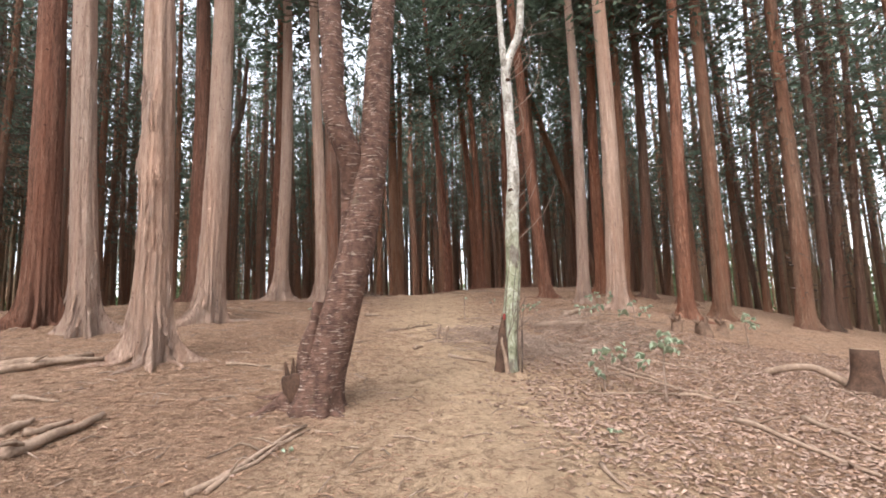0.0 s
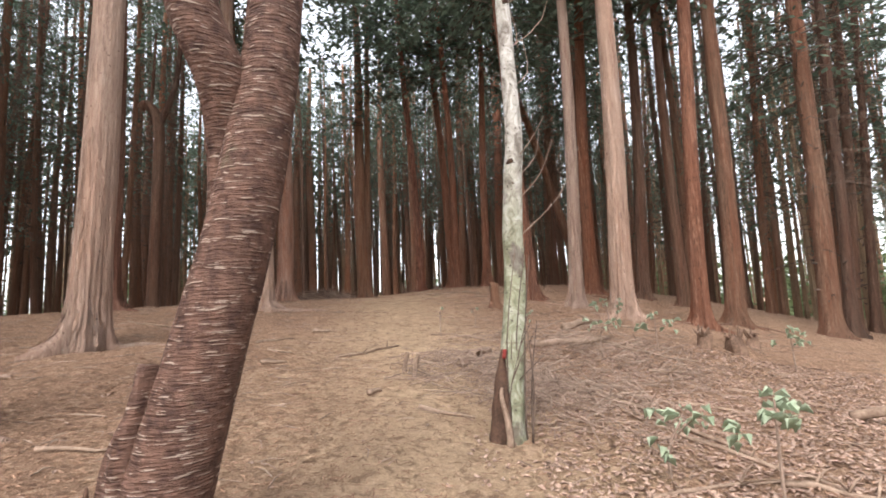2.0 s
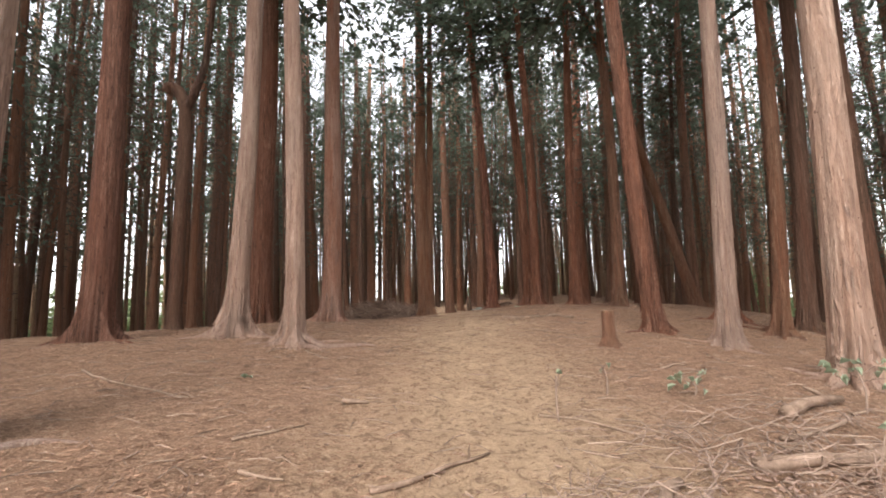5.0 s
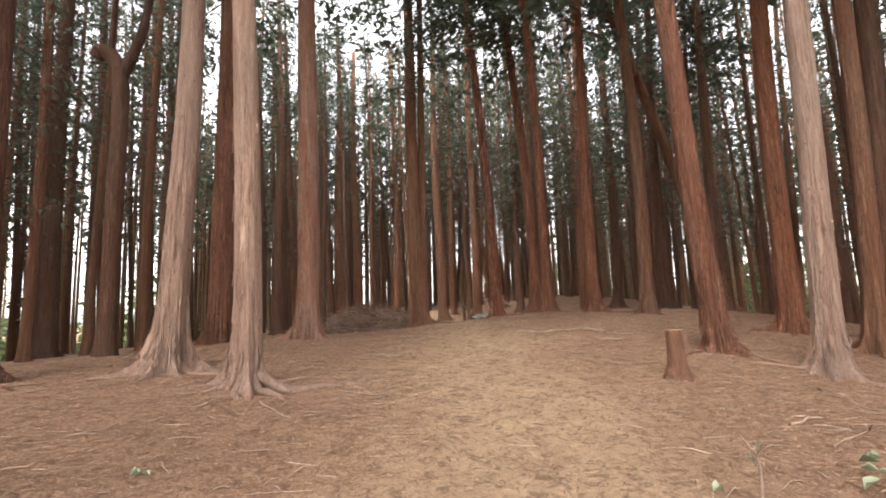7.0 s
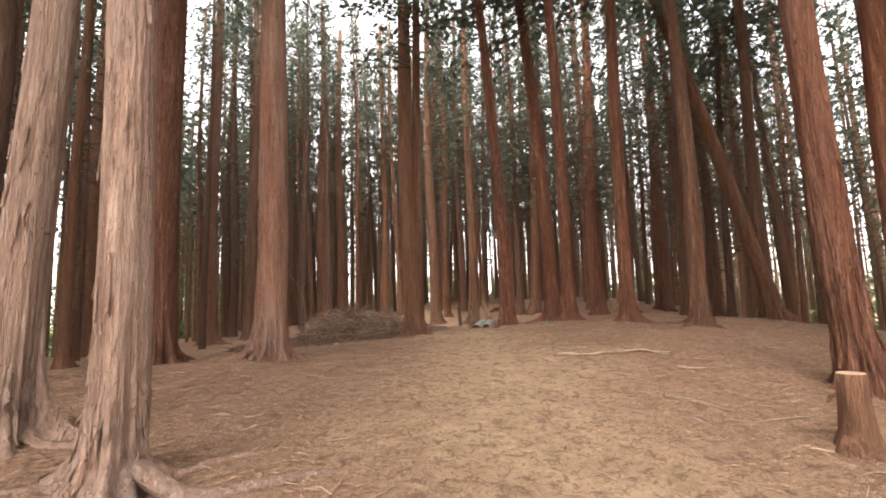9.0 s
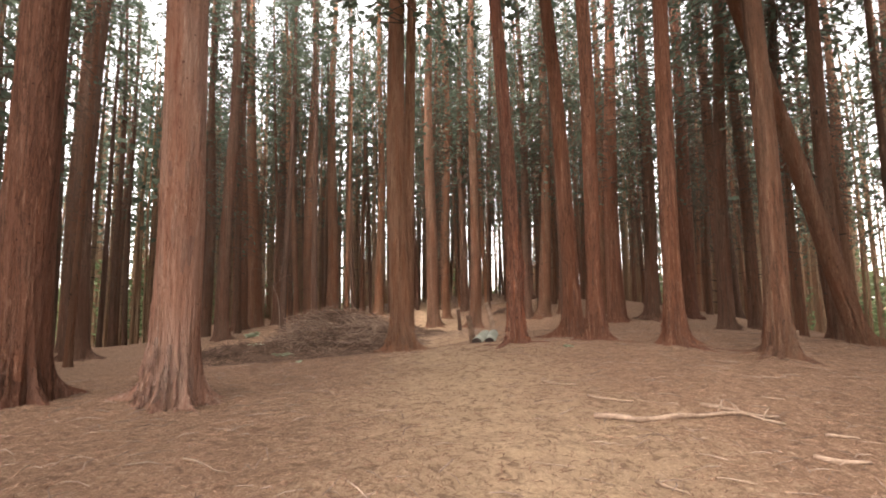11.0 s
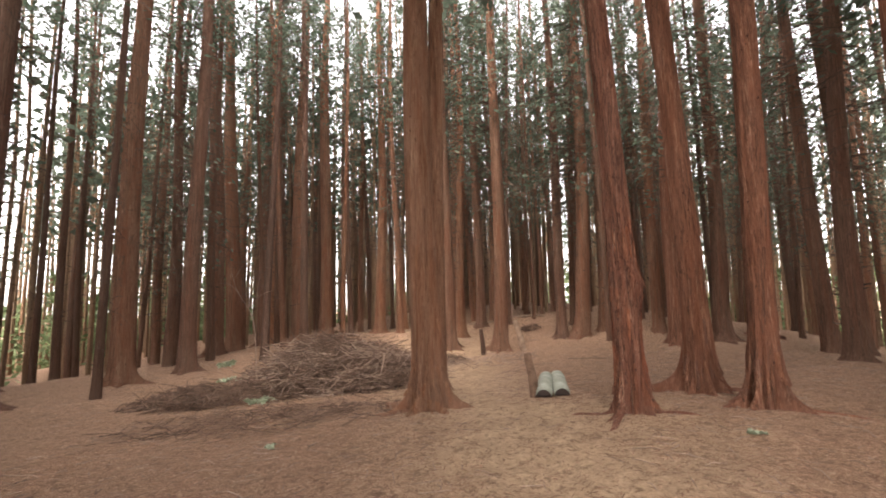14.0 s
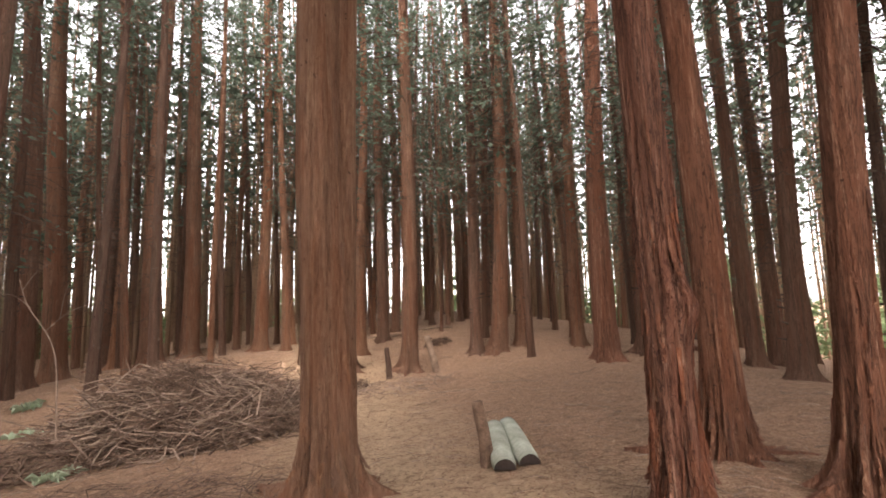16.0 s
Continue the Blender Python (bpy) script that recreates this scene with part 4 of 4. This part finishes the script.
stick(-4.04, 11.59, -3.87, 11.82, 0.012)
stick(0.28, 17.62, 2.05, 17.54, 0.03)
stick(1.43, 17.85, 2.03, 17.48, 0.025)
stick(0.45, 18.42, 0.86, 18.15, 0.018)
stick(0.09, 19.26, 0.46, 18.98, 0.018)
stick(1.77, 16.78, 2.15, 16.69, 0.025)
stick(2.20, 17.23, 2.45, 17.18, 0.02)
stick(0.33, 16.29, 0.47, 16.11, 0.015)
stick(-3.19, 16.57, -2.71, 16.41, 0.012)
stick(-7.54, 27.44, -5.70, 28.87, 0.012)
stick(-7.18, 28.37, -5.70, 29.89, 0.015)
stick(-9.88, 31.04, -6.59, 28.97, 0.012)
stick(-5.44, 26.50, -3.92, 26.87, 0.015)
stick(1.05, 31.55, -0.08, 31.83, 0.02)
stick(1.64, 31.97, 2.76, 31.22, 0.02)
stick(3.59, 31.30, 4.74, 31.87, 0.015)
stick(1.87, 28.14, 2.35, 27.36, 0.02)
stick(-0.59, 30.86, 0.01, 30.84, 0.015)
stick(-2.12, 25.53, -1.78, 24.87, 0.012)
stick(1.10, 41.75, 2.75, 41.24, 0.06)
stick(-1.12, 41.51, 1.03, 41.30, 0.05)
stick(-10.50, 45.54, -8.80, 45.87, 0.08)
stick(0.71, 36.09, 1.52, 36.08, 0.02)
stick(0.35, 28.67, 0.94, 28.72, 0.01)


def stump(x, y, r, h, mat, label, lean=(0, 0), toes=5, cut=CUTWOOD):
    """A sawn stump with root toes, rough sides and a pale cut face."""
    t = tagged(new("tree_stump"), label, "stump")
    t.location = (x, y, ground_at(x, y) - 0.01)
    hs = [-0.12, 0.0, 0.05, 0.12, 0.25, 0.5, 0.75, 1.0]
    hs = hs[:3] + [0.05 + (h - 0.05) * k / 5 for k in range(1, 6)]
    line = [(lean[0] * max(k, 0), lean[1] * max(k, 0), k) for k in hs]

    def shape(i, a):
        k = max(hs[i], 0)
        return 1 - 0.12 * k / h + 1.2 * math.exp(-k / 0.1) * (0.3 + 0.6 * math.cos(toes * a / 2 + x) ** 2) + 0.12 * noise.noise((math.cos(a) * 2 + x, math.sin(a) * 2, k * 2)) + 0.07 * noise.noise((math.cos(a) * 5 + x, math.sin(a) * 5, k * 3))

    v, f = tube(line, [r] * len(hs), 22, [], [], shape)
    part("body", mesh_of("body", v, f, [mat]), t)
    top = [p + Vector((0, 0, 0.004)) for p in v[-22:]]
    c = sum(top, Vector()) / 22
    top = [c + (p - c) * 0.93 for p in top] + [p + Vector((0, 0, -0.02)) for p in v[-22:]]
    part("cut_face", mesh_of("cut_face", top, [tuple(range(22))] + [(k, k + 22, (k + 1) % 22 + 22, (k + 1) % 22) for k in range(22)], [cut], False), t, "sawn pale wood")
    return t


stump(5.45, 6.45, 0.165, 0.58, ROT, "rotting orange-brown sawn stump beside a curved log", (0.08, 0))
stump(2.0, 14.2, 0.12, 0.62, BARK_BROWN, "narrow brown sawn stump near a leaning cedar", (0.0, 0), 4)


OLD_STOCK = simple("old_stump_wood", (0.06, 0.035, 0.024), (0.23, 0.145, 0.10), 6.0, 0.95, 0.7)


def snag(x, y, h, r, seed, label):
    """A torn upturned root or broken stump with jagged prongs."""
    rnd = random.Random(seed)
    t = tagged(new("broken_stump"), label, "stump", "broken stumps")
    o = at_ground(x, y)
    t.location = o
    limb("body", [o + Vector((0, 0, -0.1)), o + Vector((0.02, 0, h * 0.4)), o + Vector((0.04, 0, h * 0.65))], r, r * 0.75, OLD_STOCK, t, o, 16, 0.7, seed, 4, 0.25)
    for k in range(7):
        a = k * 0.9 + rnd.random()
        limb("prong", [o + Vector((0.02, 0, h * 0.35)), o + Vector((r * 0.8 * math.cos(a), r * 0.8 * math.sin(a), h * 0.7)), o + Vector((r * rnd.uniform(0.6, 1.5) * math.cos(a), r * rnd.uniform(0.6, 1.5) * math.sin(a), h * rnd.uniform(0.6, 1.15)))], r * 0.36, r * 0.06, OLD_STOCK, t, o, 8, 0.5, seed + k, 4)


snag(4.6, 9.7, 0.36, 0.12, 3, "torn root stock with pale jagged prongs")
snag(5.15, 9.75, 0.38, 0.12, 8, "mossy broken stump with a split top")
snag(5.9, 10.4, 0.30, 0.10, 12, "grey split stump sprouting a few leaves")


def curved_log():
    t = tagged(new("curved_log"), "bent grey dead limb arching beside a rotting stump", "log")
    o = at_ground(4.75, 7.1)
    t.location = o
    limb("limb", [at_ground(4.6, 7.15, 0.02), at_ground(4.85, 7.0, 0.16), at_ground(5.1, 6.85, 0.2), at_ground(5.3, 6.7, 0.12), at_ground(5.42, 6.62, 0.03)], 0.055, 0.045, DEADWOOD, t, o, 10, 0.15, 5)


curved_log()


def peg(x, y, h, r, lean, label, mat=DEADWOOD):
    ob = tagged(new("wooden_post"), label, "post", "old posts")
    o = at_ground(x, y)
    ob.location = o
    limb("post", [o + Vector((0, 0, -0.15)), o + Vector((lean * h * 0.5, 0, h * 0.5)), o + Vector((lean * h, 0.0, h))], r * 1.1, r * 0.8, mat, ob, o, 10, 0.2, x, 4)


peg(-0.05, 7.75, 0.24, 0.03, 0.35, "short slanting dead stub beside the path")
peg(-0.16, 7.95, 0.22, 0.03, 0.3, "short pale broken stake beside the path")
peg(-0.60, 25.05, 0.74, 0.08, -0.16, "slim slanting dark post beside two split logs", OLD_STOCK)
peg(-0.84, 34.3, 0.9, 0.09, -0.1, "dark broken stub beside a cedar", BARK_DARK)
peg(0.65, 34.35, 1.1, 0.11, -0.3, "grey leaning broken stub beside a cedar")


def split_log(x, y, ang, ln, r):
    """A half-round log lying flat side down, with a dark end."""
    t = tagged(new("split_log"), "pale grey-green half-round log with a dark end, lying in pairs", "log", "split logs")
    z = ground_at(x, y)
    t.location, t.rotation_euler = (x, y, z), (radians(5), 0, ang)
    verts, faces = [], []
    rings, seg = 9, 13
    for i in range(rings):
        u = i / (rings - 1)
        for k in range(seg):
            a = math.pi * k / (seg - 1)
            q = 1 + 0.04 * noise.noise((k * 0.6, u * 4, x)) - (0.1 if i in (0, rings - 1) else 0)
            verts.append((r * q * math.cos(a), ln * u, r * 0.95 * q * math.sin(a) + 0.02))
    for i in range(rings - 1):
        for k in range(seg):
            j = (k + 1) % seg
            faces.append((i * seg + k, (i + 1) * seg + k, (i + 1) * seg + j, i * seg + j))
    faces.append(tuple((rings - 1) * seg + k for k in reversed(range(seg))))
    part("body", mesh_of("body", verts, faces, [GREYWOOD]), t)
    end = [(p[0], -0.006, p[2]) for p in verts[:seg]] + [(p[0], 0.03, p[2]) for p in verts[:seg]]
    part("end", mesh_of("end", end, [tuple(range(seg))] + [(k, k + seg, (k + 1) % seg + seg, (k + 1) % seg) for k in range(seg)], [CHAR], False), t, "dark rotten end grain")


split_log(-0.54, 24.66, radians(-13), 1.35, 0.135)
split_log(-0.22, 24.74, radians(-9), 1.35, 0.135)


# ---- brush piles ----
def brush(name, x, y, wx, wy, h, count, seed, label, turn=0.0, long=0.9, thick=0.012, mat=None):
    """A heap of tangled twigs over a low mound."""
    rnd = random.Random(seed)
    verts, faces = [], []
    o = at_ground(x, y)
    for _ in range(count):
        a, q = rnd.uniform(0, 6.28), rnd.random() ** 0.6
        u, v = wx * q * math.cos(a), wy * q * math.sin(a)
        px, py = x + u * math.cos(turn) - v * math.sin(turn), y + u * math.sin(turn) + v * math.cos(turn)
        top = h * max(0, 1 - q * q) * (0.8 + 0.4 * noise.noise((px, py, seed)))
        c = at_ground(px, py, top * rnd.random() ** 0.45 + 0.02) - o
        b = rnd.uniform(0, 6.28) if rnd.random() < 0.5 else turn + rnd.gauss(0.4, 0.5)
        ln = long * rnd.uniform(0.3, 1.2)
        d = Vector((math.cos(b), math.sin(b), rnd.gauss(-0.05, 0.3 if h > 0.3 else 0.2))) * ln * 0.5
        k, j = (Vector((rnd.gauss(0, 0.1), rnd.gauss(0, 0.1), rnd.gauss(0.04, 0.09))) * ln for _ in range(2))
        r = thick * rnd.uniform(0.4, 1.3)
        ends = []
        for e in (c - d, c - d * 0.35 + k, c + d * 0.35 + j, c + d):
            g = ground_at(e.x + o.x, e.y + o.y) - o.z + 0.01
            ends.append(Vector((e.x, e.y, max(e.z, g))))
        tube(ends, [r, r * 0.9, r * 0.7, r * 0.3], 4, verts, faces, cap=False)
    ob = new(name, mesh_of(name, verts, faces, [mat or BRUSHWOOD], False))
    ob.location = o
    return tagged(ob, label, "brush", kind="stuff")


brush("brush_pile", -5.2, 30.9, 2.5, 1.8, 1.45, 3600, 2, "large heap of tangled brown cut branches under the cedars", 0.05, 1.4, 0.0105)
brush("brush_pile", -5.3, 30.7, 2.5, 1.8, 1.55, 850, 12, "long pale cut branches sticking out of the brush heap", 0.2, 1.7, 0.0135, TWIG)
brush("brush_pile", -1.2, 32.8, 2.2, 0.9, 0.12, 160, 13, "thin scatter of twigs under the cedars", 0.2, 0.8, 0.009, TWIG)
brush("brush_pile", 1.5, 38.4, 0.55, 0.35, 0.25, 110, 14, "small pale heap of chopped wood", 0.1, 0.3, 0.02)
brush("brush_pile", -5.2, 25.6, 2.6, 1.9, 0.07, 420, 15, "thin dead twigs strewn before the brush heap", 0.3, 0.9, 0.007)
brush("brush_pile", -7.7, 28.9, 2.0, 0.9, 0.35, 900, 4, "low spread of cut twigs at the foot of the heap", 0.5, 1.0, 0.013)
brush("brush_pile", 0.8, 7.9, 0.9, 1.1, 0.13, 420, 3, "low grey heap of thin twigs round a young tree", 0.3, 0.6, 0.005, TWIG)
brush("brush_pile", 2.4, 8.9, 1.7, 1.5, 0.15, 420, 7, "scattered thin twigs and cut branches on the slope", 0.2, 0.8, 0.0052, TWIG)
brush("brush_pile", 1.6, 6.9, 0.9, 1.0, 0.16, 300, 9, "loose thin twigs beside the young tree", 0.9, 0.7, 0.0048, TWIG)
brush("brush_pile", -3.2, 33.5, 1.6, 0.7, 0.3, 350, 6, "low heap of twigs behind a cedar", 0.1, 0.9, 0.012)


# ---- saplings and small plants ----
def leaf_mesh(name, size, folds):
    v = [(0, 0, 0), (0.26 * size, 0.35 * size, 0.05 * folds), (0.22 * size, 0.7 * size, 0.03), (0, size, -0.08 * folds), (-0.22 * size, 0.7 * size, 0.03), (-0.26 * size, 0.35 * size, 0.05 * folds), (0, 0.5 * size, -0.015)]
    return mesh_of(name, v, [(0, 1, 6), (1, 2, 6), (2, 3, 6), (3, 4, 6), (4, 5, 6), (5, 0, 6)], [BROADLEAF])


LEAVES = [leaf_mesh("leaf", s, 0.4) for s in (0.07, 0.095, 0.12)]


def sapling(x, y, h, count, seed, label, spread=0.2, bare=0.6):
    """A thin stem with a few arms and whorls of broad leaves near the top."""
    rnd = random.Random(seed)
    t = tagged(new("sapling"), label, "sapling", "broad-leaved saplings")
    o = at_ground(x, y)
    t.location = o
    top = o + Vector((rnd.gauss(0, 0.04), rnd.gauss(0, 0.04), h))
    limb("stem", [o + Vector((0, 0, -0.03)), o + Vector((rnd.gauss(0, 0.02), 0, h * 0.5)), top], 0.013, 0.007, TWIG, t, o, 6, 0.1, seed, 4)
    tips = [top]
    for k in range(4):
        a = k * 1.57 + rnd.random()
        p0 = o + (top - o) * rnd.uniform(bare, 0.9)
        p1 = p0 + Vector((spread * math.cos(a), spread * math.sin(a), rnd.uniform(0.03, 0.16)))
        limb("twig", [p0, (p0 + p1) / 2 + Vector((0, 0, 0.02)), p1], 0.005, 0.003, TWIG, t, o, 5, 0, seed, 3)
        tips.append(p1)
    for k in range(count):
        p = tips[k % len(tips)] - o
        a = rnd.uniform(0, 360)
        ob = part("leaf", LEAVES[k % 3], t)
        ob.matrix_basis = pose(p.x, p.y, p.z + rnd.uniform(-0.09, 0.05), rnd.uniform(-35, 25), rnd.gauss(0, 14), a)


sapling(2.25, 5.1, 0.66, 34, 1, "knee-high sapling with a whorl of pale green leaves")
sapling(1.75, 5.5, 0.38, 26, 2, "small leafy sapling with glossy green leaves", 0.2, 0.4)
sapling(5.7, 9.2, 0.6, 26, 3, "slim sapling with a flat tuft of leaves")
sapling(0.41, 10.1, 0.42, 1, 4, "thin nearly bare seedling on the slope", 0.1)
sapling(1.07, 10.9, 0.32, 2, 5, "thin seedling with a leaf or two", 0.1)
sapling(2.6, 8.8, 0.5, 12, 6, "sparse sapling among cut twigs", 0.2)
sapling(3.6, 9.2, 0.5, 20, 7, "leafy sapling among fallen branches", 0.25)
sapling(3.3, 10.3, 0.45, 22, 8, "leafy sapling at the foot of a cedar", 0.25)
sapling(2.0, 10.9, 0.16, 14, 9, "low leafy seedling beside the path", 0.16, 0.3)


def herb(x, y, count, seed, size=1.0):
    rnd = random.Random(seed)
    t = tagged(new("small_plant"), "low green plant in the needle litter", "plant", "small plants")
    o = at_ground(x, y)
    t.location = o
    for k in range(count):
        ob = part("leaf", LEAVES[k % 3], t)
        ob.matrix_basis = pose(rnd.gauss(0, 0.05 * size), rnd.gauss(0, 0.05 * size), 0.01, rnd.uniform(5, 40), rnd.gauss(0, 10), rnd.uniform(0, 360)) @ Matrix.Diagonal((size, size, size, 1))


herb(-3.08, 10.9, 9, 1, 0.6)
herb(0.95, 21.6, 9, 2, 0.7)
herb(-4.3, 22.8, 8, 3, 0.7)
herb(-1.09, 3.42, 6, 4, 0.4)
herb(1.35, 4.14, 8, 5, 0.5)
herb(-6.7, 28.5, 22, 6, 2.2)
herb(-9.8, 33.6, 26, 7, 2.6)
herb(-7.4, 29.3, 20, 8, 2.0)
herb(-8.7, 31.3, 20, 9, 2.2)
herb(-5.3, 29.6, 10, 10, 1.6)
herb(-6.4, 29.5, 18, 11, 1.8)


def bare_sapling():
    t = tagged(new("bare_sapling"), "pale leafless crooked sapling beside the brush heap", "sapling")
    o = at_ground(-7.0, 29.1)
    t.location = o
    limb("stem", [o, o + Vector((-0.05, 0, 0.9)), o + Vector((-0.1, 0, 1.7)), o + Vector((-0.25, 0, 2.2)), o + Vector((-0.6, 0, 2.75)), o + Vector((-0.75, 0, 3.2))], 0.017, 0.006, TWIG, t, o, 7, 0.15, 3)
    for p, q in (((-0.3, 0, 2.3), (0.35, 0.1, 2.75)), ((-0.55, 0, 2.7), (-1.1, 0, 2.95)), ((-0.1, 0, 2.5), (0.0, 0, 3.1)), ((-0.7, 0, 3.0), (-0.4, 0.2, 3.5))):
        limb("twig", [o + Vector(p), o + (Vector(p) + Vector(q)) / 2 + Vector((0, 0, 0.1)), o + Vector(q)], 0.008, 0.003, TWIG, t, o, 5, 0.1, 5)


bare_sapling()


# ---- litter: needles, twigs and dry leaves ----
def litter(name, count, x0, x1, y0, y1, seed, mat, label, kind, keep=lambda x, y: 1.0, big=1.0):
    rnd = random.Random(seed)
    verts, faces = [], []
    made = 0
    while made < count:
        x, y = rnd.uniform(x0, x1), y0 + (y1 - y0) * rnd.random()
        if rnd.random() > keep(x, y):
            continue
        made += 1
        z, a = ground_at(x, y), rnd.uniform(0, 6.28)
        c, s = math.cos(a), math.sin(a)
        i = len(verts)
        if kind == "needle":
            ln, wd = rnd.uniform(0.015, 0.07) * big, rnd.uniform(0.0025, 0.006) * big
            lift = rnd.uniform(0.004, 0.02)
            verts += [(x - c * ln, y - s * ln, z + 0.005), (x + s * wd, y - c * wd, z + lift), (x + c * ln, y + s * ln, z + 0.005), (x - s * wd, y + c * wd, z + lift + 0.003)]
            faces.append((i, i + 1, i + 2, i + 3))
        elif kind == "leaf":
            ln, wd, up = rnd.uniform(0.016, 0.042), rnd.uniform(0.012, 0.024), rnd.uniform(0.0, 0.03)
            t0, t1 = rnd.uniform(-0.006, 0.02), rnd.uniform(-0.006, 0.02)
            verts += [(x - c * ln, y - s * ln, z + 0.006 + t0), (x + s * wd, y - c * wd, z + up), (x + c * ln, y + s * ln, z + 0.006 + t1), (x - s * wd, y + c * wd, z + up), (x, y, z + 0.008)]
            faces += [(i, i + 1, i + 4), (i + 1, i + 2, i + 4), (i + 2, i + 3, i + 4), (i + 3, i, i + 4)]
        else:
            ln = rnd.uniform(0.08, 0.32)
            r = rnd.uniform(0.0025, 0.006)
            tube([(x - c * ln * 0.5, y - s * ln * 0.5, z + r), (x + rnd.gauss(0, 0.012), y + rnd.gauss(0, 0.012), z + r + rnd.uniform(0, 0.02)), (x + c * ln * 0.5, y + s * ln * 0.5, ground_at(x + c * ln * 0.5, y + s * ln * 0.5) + r)], [r, r, r * 0.5], 4, verts, faces, cap=False)
    tagged(new(name, mesh_of(name, verts, faces, [mat], False)), label, "litter", kind="stuff")


def leafy(x, y):
    edge = 0.55 + 0.35 * math.sin(y * 0.9) + 0.03 * y
    return 1.0 if x > edge + 0.5 else 0.25 if x > edge else 0.012


def off_path(x, y):
    return 0.25 + 0.75 * min(1, abs(x - (0.75 - 0.085 * y)) / 1.6)


litter("needle_litter", 95000, -7.5, 7.5, 0.5, 26, 1, NEEDLE, "fallen brown cedar needles strewn over the ground", "needle", off_path)
litter("near_needle_litter", 14000, -3.5, 3.0, 1.2, 9, 2, NEEDLE, "fallen brown cedar needles by the path", "needle", off_path)
litter("leaf_litter", 26000, -3.0, 7.5, 1.0, 9.5, 3, DRYLEAF, "dry curled brown leaves covering the slope", "leaf", leafy)
litter("twig_litter", 5200, -8, 8, 1.0, 27, 4, TWIG, "small broken twigs scattered on the floor", "twig", off_path)
litter("sprig_litter", 26000, -9.5, 8, 11, 33, 9, NEEDLE, "fallen brown cedar sprigs strewn under the trees", "needle", big=1.35)
litter("far_needle_litter", 30000, -11, 7, 26, 37, 6, NEEDLE, "fallen brown needles under the cedars", "needle")
litter("far_twig_litter", 3000, -12, 8, 26, 40, 5, TWIG, "broken twigs scattered under the cedars", "twig")
